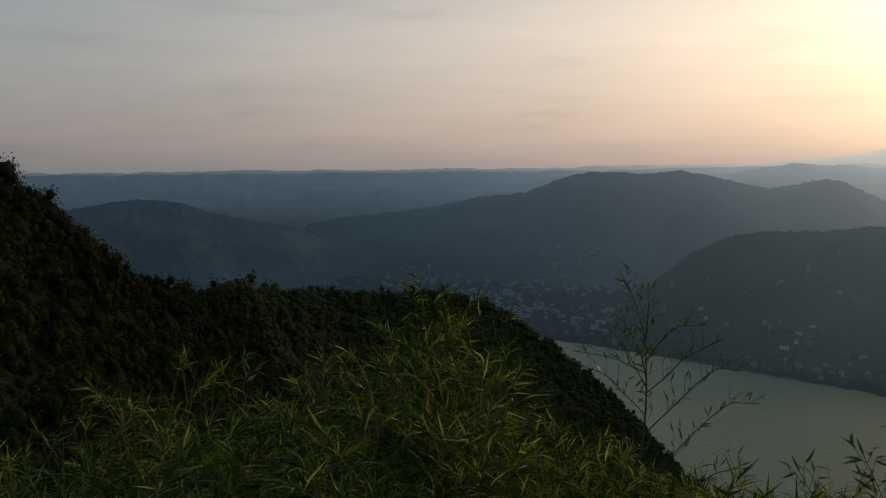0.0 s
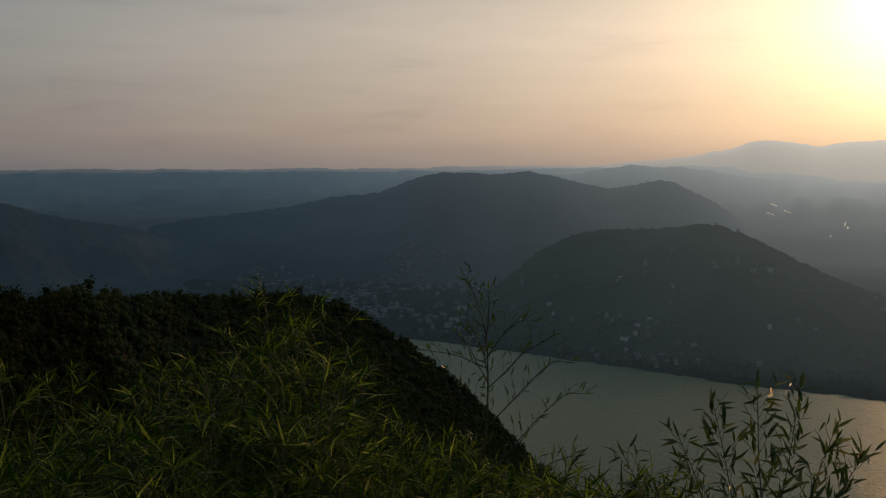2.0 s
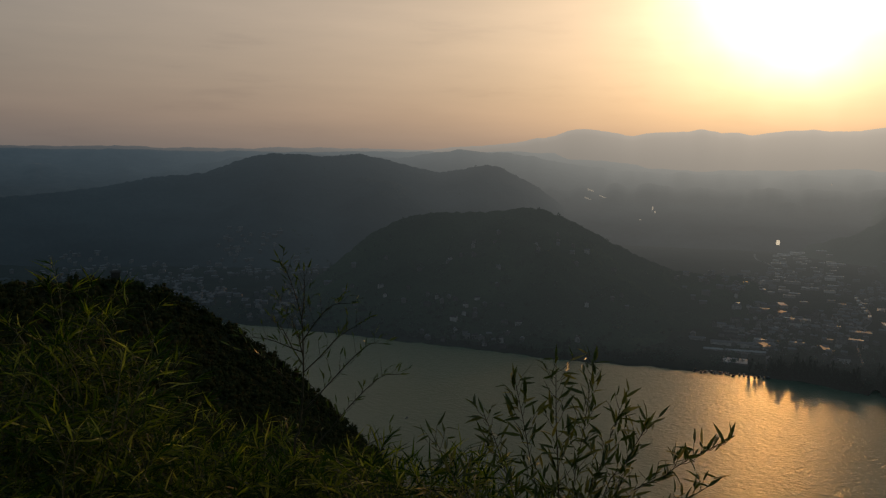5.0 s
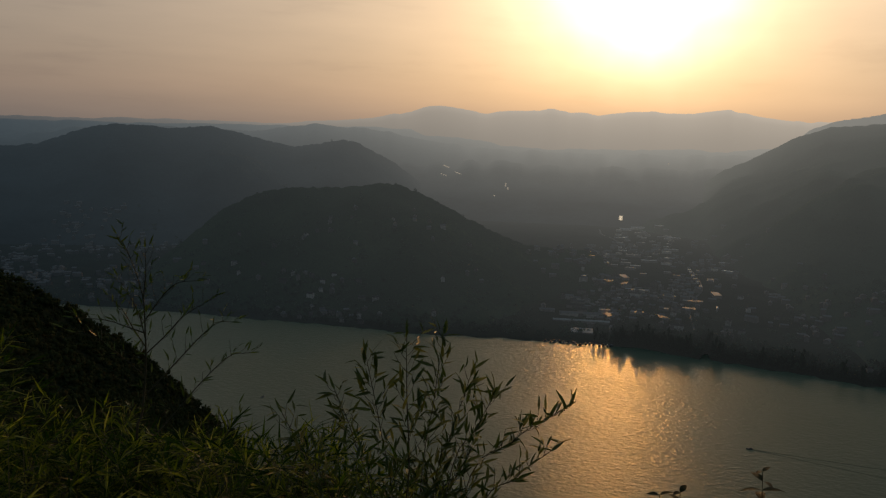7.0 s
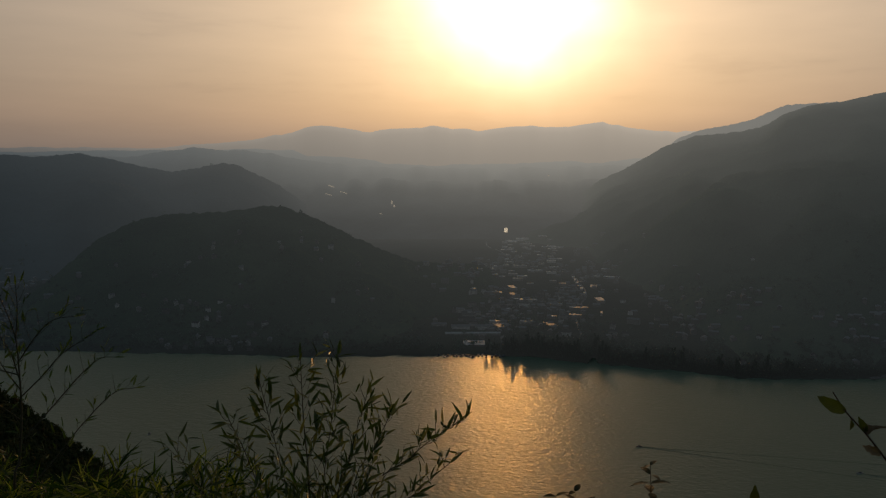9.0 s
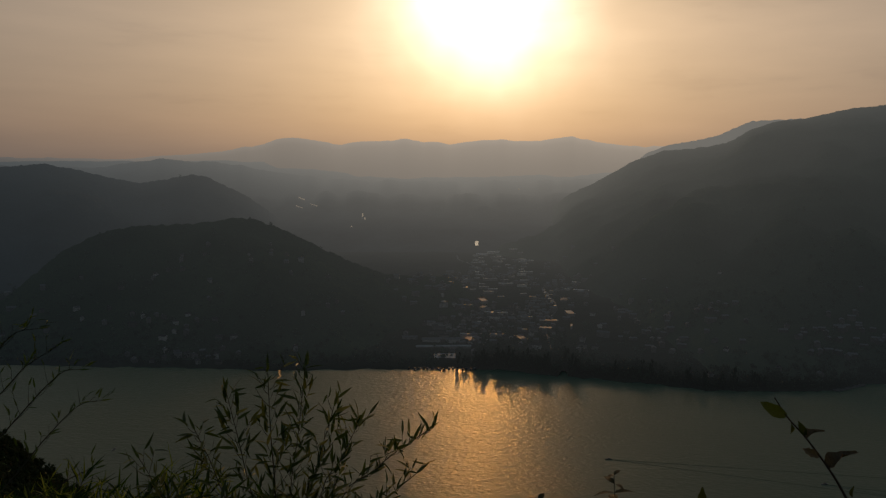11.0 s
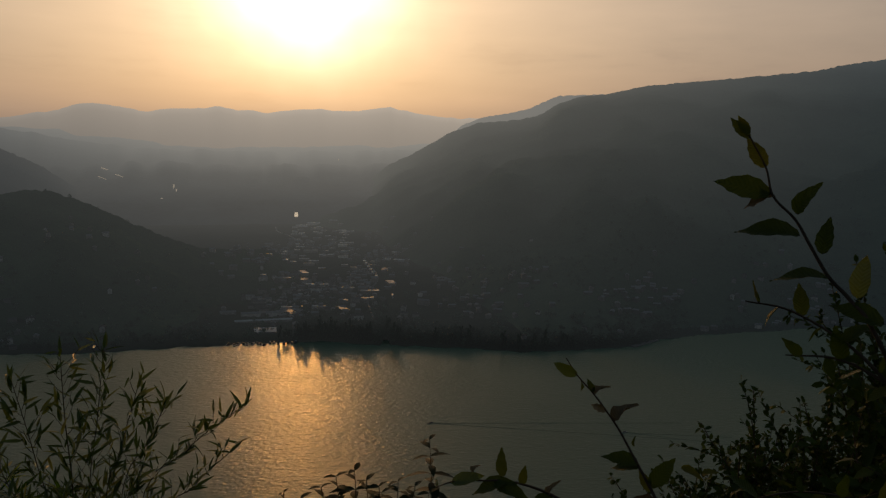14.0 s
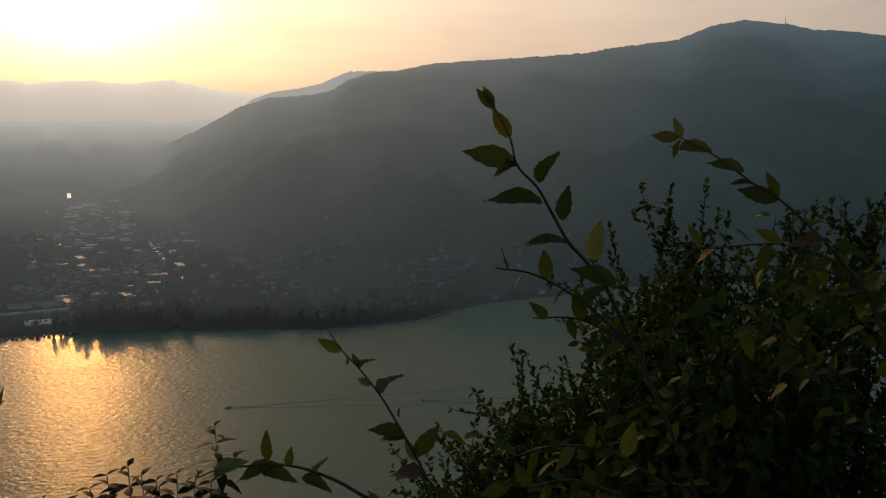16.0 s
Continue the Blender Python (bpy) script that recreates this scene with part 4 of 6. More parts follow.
def build_hornbeam():
    shapes = horn_shapes()
    foot = (1.55, -0.35, float(land_z(102, 1.6)))
    root = thing("hornbeam_shrub", "young hornbeam with toothed green leaves, some withered", "shrub", at=(0, 0, 0))
    A = [(1.370, 0.206, 1.608), (1.377, 0.182, 1.563), (1.379, 0.170, 1.524), (1.384, 0.140, 1.493), (1.385, 0.118, 1.458), (1.385, 0.092, 1.418), (1.386, 0.063, 1.389), (1.382, 0.026, 1.342), (1.41, -0.08, 1.12), (1.46, -0.16, 0.9), (1.5, -0.25, 0.5), foot]
    B = [(1.452, 0.508, 1.218), (1.455, 0.486, 1.189), (1.460, 0.454, 1.158), (1.462, 0.413, 1.112), (1.458, 0.383, 1.073), (1.454, 0.360, 1.043), (1.449, 0.337, 1.013), (1.443, 0.311, 0.981), (1.46, 0.18, 0.86), (1.5, 0.0, 0.6), (1.53, -0.25, 0.2), foot]
    C = [(1.854, -0.025, 1.563), (1.856, -0.079, 1.537), (1.855, -0.132, 1.502), (1.853, -0.161, 1.482), (1.849, -0.209, 1.455), (1.840, -0.266, 1.406), (1.828, -0.317, 1.354), (1.804, -0.377, 1.268), (1.75, -0.43, 1.05), (1.62, -0.4, 0.5), foot]
    D = [(1.296, 0.671, 0.992), (1.319, 0.645, 1.002), (1.348, 0.601, 1.004), (1.366, 0.571, 1.005), (1.386, 0.527, 0.997), (1.401, 0.480, 0.981), (1.412, 0.427, 0.956), (1.46, 0.28, 0.86), (1.5, 0.0, 0.55), (1.53, -0.2, 0.1)]
    for line in (A, B, C, D):
        part("branch", tri_mesh("leafy_branch", *tube(spline(line[::-1], 6), 0.0042, 0.0011, 6), M_TWIG, True), root)
    set_leaves(root, shapes, [
        ((1.377, 0.182, 1.563), (1.370, 0.208, 1.603), 0),
        ((1.371, 0.205, 1.603), (1.362, 0.233, 1.629), 2),
        ((1.370, 0.206, 1.608), (1.365, 0.222, 1.633), 2),
        ((1.378, 0.173, 1.527), (1.360, 0.239, 1.546), 0),
        ((1.380, 0.167, 1.524), (1.366, 0.214, 1.516), 3),
        ((1.384, 0.132, 1.471), (1.366, 0.207, 1.489), 1),
        ((1.384, 0.141, 1.502), (1.392, 0.118, 1.543), 1),
        ((1.387, 0.103, 1.448), (1.393, 0.100, 1.498), 0),
        ((1.385, 0.090, 1.415), (1.372, 0.157, 1.426), 1),
        ((1.387, 0.055, 1.392), (1.396, 0.052, 1.449), 4),
        ((1.386, 0.021, 1.362), (1.383, 0.076, 1.390), 1),
    ], 1)
    set_leaves(root, shapes, [
        ((1.455, 0.486, 1.190), (1.439, 0.526, 1.206), 4),
        ((1.455, 0.481, 1.183), (1.449, 0.479, 1.162), 1),
        ((1.459, 0.457, 1.160), (1.477, 0.439, 1.186), 3),
        ((1.460, 0.457, 1.164), (1.462, 0.468, 1.185), 1),
        ((1.461, 0.432, 1.134), (1.449, 0.466, 1.145), 3),
        ((1.462, 0.418, 1.119), (1.488, 0.398, 1.166), 3),
        ((1.463, 0.381, 1.083), (1.470, 0.382, 1.100), 1),
        ((1.457, 0.370, 1.058), (1.446, 0.414, 1.075), 1),
        ((1.455, 0.367, 1.050), (1.435, 0.414, 1.050), 1),
        ((1.451, 0.347, 1.024), (1.483, 0.315, 1.070), 0),
        ((1.446, 0.322, 0.995), (1.423, 0.392, 1.005), 3),
        ((1.482, 0.305, 1.059), (1.491, 0.268, 1.053), 1),
        ((1.490, 0.272, 1.053), (1.504, 0.250, 1.069), 1),
        ((1.449, 0.342, 1.017), (1.453, 0.366, 1.047), 0),
    ], 2)
    set_leaves(root, shapes, [
        ((1.854, -0.020, 1.562), (1.850, 0.029, 1.564), 2),
        ((1.854, -0.024, 1.561), (1.854, -0.013, 1.599), 4),
        ((1.854, -0.027, 1.560), (1.852, -0.008, 1.527), 1),
        ((1.856, -0.082, 1.537), (1.853, -0.013, 1.560), 1),
        ((1.855, -0.141, 1.503), (1.856, -0.078, 1.530), 1),
        ((1.853, -0.159, 1.481), (1.854, -0.116, 1.489), 1),
        ((1.849, -0.204, 1.455), (1.853, -0.136, 1.473), 0),
        ((1.850, -0.202, 1.459), (1.854, -0.184, 1.506), 0),
        ((1.847, -0.193, 1.427), (1.848, -0.165, 1.425), 4),
        ((1.836, -0.285, 1.388), (1.841, -0.227, 1.388), 3),
        ((1.842, -0.256, 1.415), (1.841, -0.282, 1.426), 1),
        ((1.833, -0.302, 1.381), (1.824, -0.362, 1.372), 1),
    ], 3)
    set_leaves(root, shapes, [
        ((1.365, 0.578, 1.011), (1.380, 0.590, 1.057), 0),
        ((1.377, 0.547, 1.000), (1.396, 0.542, 1.034), 0),
        ((1.393, 0.503, 0.988), (1.414, 0.494, 1.021), 3),
        ((1.368, 0.567, 1.005), (1.329, 0.620, 0.992), 1),
        ((1.353, 0.589, 1.001), (1.384, 0.526, 0.994), 1),
        ((1.312, 0.651, 0.998), (1.350, 0.608, 1.018), 4),
        ((1.297, 0.669, 0.992), (1.291, 0.684, 1.000), 4),
        ((1.338, 0.626, 1.016), (1.349, 0.623, 1.033), 3),
        ((1.381, 0.523, 0.984), (1.403, 0.471, 0.976), 1),
        ((1.364, 0.570, 1.001), (1.346, 0.589, 0.987), 1),
    ], 4)
    rows_ = [([(1.43, 0.46, 0.93), (1.44, 0.36, 0.91), (1.47, 0.22, 0.80)], 0.03, 0.05, 0.0)]
    rows_ += [([(1.39, 0.20, 1.37), (1.41, 0.14, 1.36), (1.41, 0.06, 1.32), (1.40, 0.00, 1.27)], 0.026, 0.045, 0.0), ([(1.39, 0.14, 1.30), (1.41, 0.07, 1.30), (1.40, -0.01, 1.27)], 0.026, 0.05, 0.0)]
    # side boughs that hang before the dark shrubs
    rows_ += [([(1.916, -0.036, 1.337), (1.921, -0.126, 1.352), (1.92, -0.208, 1.364), (1.914, -0.278, 1.356), (1.902, -0.338, 1.325), (1.885, -0.388, 1.269)], 0.026, 0.056, 0.0),
              ([(1.854, -0.16, 1.318), (1.853, -0.237, 1.335), (1.846, -0.303, 1.33), (1.833, -0.36, 1.298), (1.818, -0.39, 1.248)], 0.026, 0.056, 0.0),
              ([(1.805, -0.14, 1.185), (1.815, -0.186, 1.231), (1.806, -0.245, 1.208), (1.782, -0.297, 1.137)], 0.03, 0.06, 0.0),
              ([(1.54, 0.216, 1.002), (1.571, 0.134, 1.03), (1.586, 0.039, 1.03), (1.577, -0.058, 0.99)], 0.03, 0.06, 0.0),
              ([(1.478, 0.218, 0.992), (1.489, 0.162, 0.985), (1.511, 0.092, 1.001), (1.516, 0.008, 0.989)], 0.03, 0.06, 0.0)]
    r = np.random.default_rng(44)
    # the thick lower part: many leafy side branches
    for k in range(9):
        y = r.uniform(-0.66, 0.26)
        top = float(np.interp(y, [-0.62, -0.3, -0.1, 0.1, 0.32], [1.30, 1.26, 1.20, 1.02, 0.86]))
        z = top - 0.02 - abs(r.normal(0, 0.2))
        x = r.uniform(1.42, 1.95)
        tip = (x, y, z)
        mid = (x + 0.03, y - 0.10, z - 0.05 - 0.05 * r.random())
        low = (x * 0.7 + 0.3 * 1.58, y - 0.22, z - 0.30)
        rows_.append(([tip, mid, low], 0.026, 0.055 + 0.02 * r.random(), 0.0))
    leaf = slim_leaf([(0.18, 0.21), (0.45, 0.26), (0.75, 0.16)], 0.3, 0.25)
    ways, pos, lens, wood = [], [], [], []
    for k in range(22):
        az = r.uniform(84, 103)
        rr_ = r.uniform(1.75, 2.25)
        el = float(table(az, [(83, -22), (87, -17), (90, -13), (94, -10), (98, -7.5), (103, -5)])) - abs(r.normal(0, 6.0))
        x, y = polar(az, rr_)
        tip = np.array([float(x), float(y), EYE + rr_ * math.tan(radians(el))])
        way = np.array([r.normal(-0.1, 0.4), 0.7 + r.normal(0, 0.3), 0.45 + r.normal(0, 0.25)])
        way /= np.linalg.norm(way)
        line = curve(tip - way * 0.3, tip, r.normal(0, 0.015, 3), 6)
        wood.append(tube(line, 0.002, 0.0008, 4))
        for q in range(12):
            f = 0.15 + 0.85 * q / 11
            at = tip - way * 0.3 * (1 - f)
            out = np.cross(way, np.array([0.9, 0.2, 0.3])) * (1 if q % 2 else -1)
            ways.append(way * 0.45 + out * 0.85 + r.normal(0, 0.25, 3))
            pos.append(at)
            lens.append(0.048 * (0.6 + 0.6 * r.random()))
    up = np.array([-0.45, -0.1, 0.8]) + r.normal(0, 0.4, (len(pos), 3))
    part("foliage", tri_mesh("hornbeam_foliage", *stamp(*leaf, frames_of(np.array(ways), up, lens), np.array(pos)), M_HORN_MASS, True), root)["kind"] = "stuff"
    part("twig_work", tri_mesh("hornbeam_twigs", *joined(wood), M_TWIG, True), root)["kind"] = "stuff"
    for k, (ln, gap, size, start) in enumerate(rows_):
        leaf_branch(root, ln[::-1], size, shapes, gap, 100 + k, start=start, dry=0.05, thick=0.003)


def small_shrub(label, foot, tips, seed, leaf=0.026, name="shrub", mat=None, twigs=9, spread=0.17):
    """A twiggy shrub: boughs to the given tips, side twigs all along, small paired leaves."""
    r = np.random.default_rng(seed)
    root = thing(name, label, "shrub", at=tuple(foot))
    ways, pos, lens, woods = [], [], [], []
    tips = list(tips) + [tuple(np.asarray(q) + np.array([r.normal(0, 0.1), r.normal(0, 0.1), -0.08 - abs(r.normal(0, 0.12))])) for q in tips[::2]]
    for tip in tips:
        b = np.asarray(tip, float) - np.asarray(foot)
        line = curve((r.normal(0, 0.03), r.normal(0, 0.03), 0), b, (r.normal(0, 0.08), r.normal(0, 0.08), 0.04), 12)
        part("bough", tri_mesh("shrub_bough", *tube(line, 0.006, 0.0012, 5), M_TWIG, True), root)
        sprays = [(line[4:], 1)]
        for k in range(twigs):
            i = r.integers(3, 11)
            d = line[i] - line[i - 1]
            d /= np.linalg.norm(d)
            w = d * 0.45 + r.normal(0, 0.75, 3) + np.array([0, 0, 0.3])
            w /= np.linalg.norm(w)
            tw = curve(line[i], line[i] + w * spread * (0.5 + r.random()), r.normal(0, 0.02, 3), 6)
            woods.append(tube(tw, 0.0018, 0.0007, 3))
            sprays.append((tw, 0))
        for tw, main in sprays:
            length = np.linalg.norm(np.diff(tw, axis=0), axis=1).sum()
            n = int(length / (0.30 * leaf))
            for q in range(n):
                s = (q + r.random()) / max(n, 1) * (len(tw) - 1.001)
                i = int(s)
                at = tw[i] + (tw[i + 1] - tw[i]) * (s - i)
                d = tw[i + 1] - tw[i]
                ways.append(d / np.linalg.norm(d) * 0.6 + r.normal(0, 0.6, 3))
                pos.append(at)
                lens.append(leaf * (0.6 + 0.7 * r.random()))
    ways, pos = np.array(ways), np.array(pos)
    up = np.array([0, 0, 1.0]) + r.normal(0, 0.6, (len(pos), 3))
    part("foliage", tri_mesh("shrub_leaves", *stamp(*SMALL_LEAF, frames_of(ways, up, lens), pos), mat or M_SHRUB, True), root)["kind"] = "stuff"
    part("twig_work", tri_mesh("shrub_twigs", *joined(woods), M_TWIG, True), root)["kind"] = "stuff"
    return root


HEDGE_EL = [(66, -28), (70.5, -25.5), (75.6, -22.3), (77.5, -19.4), (79.4, -17.2), (83.3, -16.6), (84.3, -14.4), (86.5, -9.6), (89.9, -7.4), (93, -5.6), (96, -4.6), (99, -3.0), (104, -2.0)]


def build_shrubs():
    r = np.random.default_rng(60)
    low = lambda n, x0, x1, y0, y1, z0, z1: [(r.uniform(x0, x1), r.uniform(y0, y1), r.uniform(z0, z1)) for _ in range(n)]
    small_shrub("thick dark undergrowth beside the lookout", (2.2, -0.3, float(land_z(97, 2.2))), low(16, 2.0, 2.6, -0.9, 0.1, 0.35, 1.0), 36, leaf=0.026, twigs=30)
    small_shrub("thick dark undergrowth beside the lookout", (2.9, -0.6, float(land_z(101, 3.0))), low(16, 2.7, 3.2, -1.0, 0.1, 0.5, 1.2), 37, leaf=0.026, twigs=30)
    small_shrub("thick dark undergrowth beside the lookout", (1.95, -0.5, float(land_z(104, 2.0))), low(14, 1.75, 2.3, -0.85, -0.1, 0.2, 0.85), 39, leaf=0.025, twigs=26)
    small_shrub("thick dark undergrowth beside the lookout", (2.0, -0.1, float(land_z(93, 2.0))), low(12, 1.8, 2.2, -0.4, 0.2, 0.15, 0.66), 40, leaf=0.025, twigs=26)
    small_shrub("low dark undergrowth on the slope", (2.1, 0.35, float(land_z(80, 2.1))), low(8, 1.9, 2.4, 0.1, 0.55, 0.35, 0.62), 38, leaf=0.024, twigs=24)
    small_shrub("dark small-leaved shrub beside the lookout", (2.4, 0.1, float(land_z(88, 2.4))), [(2.25, 0.49, 0.87), (2.40, 0.40, 0.95), (2.42, 0.28, 0.94), (2.23, 0.38, 0.75), (2.5, 0.2, 0.8), (2.3, 0.3, 0.6), (2.5, 0.05, 0.85)], 31, twigs=26, leaf=0.019)
    small_shrub("tall dark small-leaved shrub with upright sprays", (2.7, -0.2, float(land_z(95, 2.7))), [(2.81, 0.23, 1.26), (2.83, 0.15, 1.40), (2.85, -0.05, 1.41), (2.81, -0.28, 1.15), (2.82, -0.45, 1.30), (2.7, 0.1, 1.1), (2.75, -0.15, 1.2), (2.7, -0.5, 1.1), (2.8, -0.12, 1.33), (2.84, 0.05, 1.30), (2.83, -0.35, 1.28)], 32, twigs=32, leaf=0.024)
    small_shrub("dark leafy shrub low on the slope", (2.5, -0.35, float(land_z(98, 2.5))), [(2.53, -0.43, 0.95), (2.45, -0.2, 0.8), (2.4, 0.0, 0.7), (2.5, -0.6, 1.0), (2.4, -0.3, 0.9), (2.35, 0.1, 0.6)], 33, leaf=0.03, twigs=24)
    # thick undergrowth whose tops follow one outline, seen over the drop
    for k, (r0, a0, a1, n, leaf) in enumerate(((2.35, 70, 84, 22, 0.019), (2.6, 80, 92, 28, 0.021), (2.9, 88, 103, 32, 0.022), (2.2, 86, 100, 20, 0.028))):
        tips = []
        for a in np.linspace(a0, a1, n):
            rr_ = r0 + r.normal(0, 0.1)
            el = float(table(a, HEDGE_EL)) - abs(r.normal(0, 2.2)) - (5.0 if k == 3 else 0.6)
            x, y = polar(a + r.normal(0, 0.4), rr_)
            tips.append((float(x), float(y), EYE + rr_ * math.tan(radians(el))))
        mid = 0.5 * (a0 + a1)
        x, y = polar(mid, r0)
        small_shrub("dense dark small-leaved shrub falling away below the lookout", (float(x), float(y), float(land_z(mid, r0))), tips, 70 + k, leaf=leaf, twigs=17, spread=0.2)
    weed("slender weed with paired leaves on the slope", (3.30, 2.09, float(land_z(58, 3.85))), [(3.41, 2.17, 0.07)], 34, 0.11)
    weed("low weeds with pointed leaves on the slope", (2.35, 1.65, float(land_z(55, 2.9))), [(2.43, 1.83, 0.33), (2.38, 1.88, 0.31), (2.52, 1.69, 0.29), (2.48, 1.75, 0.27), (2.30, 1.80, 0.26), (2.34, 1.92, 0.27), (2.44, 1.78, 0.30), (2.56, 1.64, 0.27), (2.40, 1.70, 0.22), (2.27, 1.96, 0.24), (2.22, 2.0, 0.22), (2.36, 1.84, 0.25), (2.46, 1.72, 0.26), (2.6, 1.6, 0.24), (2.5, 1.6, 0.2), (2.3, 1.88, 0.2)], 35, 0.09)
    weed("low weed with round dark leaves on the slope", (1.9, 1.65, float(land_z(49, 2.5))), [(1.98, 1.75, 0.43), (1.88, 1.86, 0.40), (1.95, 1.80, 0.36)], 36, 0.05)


def weed(label, foot, tips, seed, leaf):
    """Upright stems with pairs of leaves that grow smaller to the top."""
    r = np.random.default_rng(seed)
    root = thing("weed", label, "weed", "weeds below the lookout", at=tuple(foot))
    shape = tri_mesh("weed_leaf", *leaf_shape([(0.0, 0.01), (0.15, 0.12), (0.4, 0.19), (0.7, 0.13), (1.0, 0.005)], 0.2, 0.35), M_WEED, True)
    for tip in tips:
        b = np.asarray(tip, float) - np.asarray(foot)
        line = curve((r.normal(0, 0.02), r.normal(0, 0.02), 0), b, (r.normal(0, 0.02), r.normal(0, 0.02), 0), 12)
        part("stem", tri_mesh("weed_stem", *tube(line, 0.004, 0.0015, 5), M_SPRIG_TWIG, True), root)
        length = np.linalg.norm(b)
        n = max(int(min(length, 0.6) / (leaf * 0.42)), 3)
        for k in range(n):
            s = 1 - k * leaf * 0.42 / length
            at = np.array([np.interp(s, np.linspace(0, 1, 12), line[:, q]) for q in range(3)])
            size = leaf * (0.6 + 0.7 * min(k / 4, 1))
            turn = k * 1.35 + r.normal(0, 0.2)
            for side in (0, math.pi):
                w = np.array([math.cos(turn + side), math.sin(turn + side), 0.45 - 0.08 * k])
                m = frames_of(w[None], np.array([[0, 0, 1.0]]) + r.normal(0, 0.2, (1, 3)), [size * (0.85 + 0.3 * r.random())])[0]
                part("leaf", shape, root).matrix_basis = Matrix([list(m[q]) + [at[q]] for q in range(3)] + [[0, 0, 0, 1]])


# ---- woods: crowns on the near spur, trees in the valley ----
def leaf_crown(n, seed, size, core=0.0):
    """A crown of leaf sprays round a few boughs. core: the size of solid blobs added inside so that the ground doesn't
    show through.
    """
    r = np.random.default_rng(seed)
    lobes = [(np.clip([r.normal(0, 0.4), r.normal(0, 0.4), r.normal(0.05, 0.35)], -0.6, 0.6), 0.35 + 0.25 * r.random()) for _ in range(9)]
    pos, ways, ups = [], [], []
    for _ in range(n):
        c, rad = lobes[r.integers(9)]
        d = r.normal(0, 1, 3)
        d /= np.linalg.norm(d)
        pos.append(c + d * rad * (1.02 - 0.5 * r.random() ** 2))
        ways.append(np.cross(d, r.normal(0, 1, 3)) + d * 0.25)
        ups.append(d + np.array([0, 0, 0.3]) + r.normal(0, 0.28, 3))
    up = np.array(ups)
    quad = (np.array([(-0.1, 0, 0), (0.45, 0.35, 0.05), (0.1, 1.0, -0.2), (-0.45, 0.6, 0.1)]), np.array([(0, 1, 2), (0, 2, 3)]))
    leaves = stamp(*quad, frames_of(np.array(ways), up, size * (0.6 + 0.8 * r.random(n))), np.array(pos))
    if not core:
        return leaves
    phi = (1 + 5 ** 0.5) / 2
    ico = np.array([(-1, phi, 0), (1, phi, 0), (-1, -phi, 0), (1, -phi, 0), (0, -1, phi), (0, 1, phi), (0, -1, -phi), (0, 1, -phi), (phi, 0, -1), (phi, 0, 1), (-phi, 0, -1), (-phi, 0, 1)]) / 1.9
    tri = np.array([(0, 11, 5), (0, 5, 1), (0, 1, 7), (0, 7, 10), (0, 10, 11), (1, 5, 9), (5, 11, 4), (11, 10, 2), (10, 7, 6), (7, 1, 8), (3, 9, 4), (3, 4, 2), (3, 2, 6), (3, 6, 8), (3, 8, 9), (4, 9, 5), (2, 4, 11), (6, 2, 10), (8, 6, 7), (9, 8, 1)])
    return joined([leaves] + [(ico * rad * core * (1 + r.normal(0, 0.1, (12, 1))) + c, tri) for c, rad in lobes])


def scatter_crowns(name, az, r, z, size, shapes, mat, label, category="woods"):
    """Crowns at many places as one body of stuff."""
    pieces = []
    which = rng.integers(len(shapes), size=len(az))
    for k, (v, f) in enumerate(shapes):
        m = which == k
        if not m.any():
            continue
        n = m.sum()
        a = rng.random(n) * 2 * math.pi
        rot = np.zeros((n, 3, 3))
        sx = size[m] * (0.85 + 0.3 * rng.random(n))
        sz = size[m] * (0.8 + 0.5 * rng.random(n))
        rot[:, 0, 0], rot[:, 0, 1], rot[:, 1, 0], rot[:, 1, 1], rot[:, 2, 2] = np.cos(a) * sx, -np.sin(a) * sx, np.sin(a) * sx, np.cos(a) * sx, sz
        x, y = polar(az[m], r[m])
        pieces.append(stamp(v, f, rot, np.stack([x, y, z[m] + sz * 0.55], -1)))
    ob = new(name, tri_mesh(name, *joined(pieces), mat, True))
    return tagged(ob, label, category, kind="stuff")


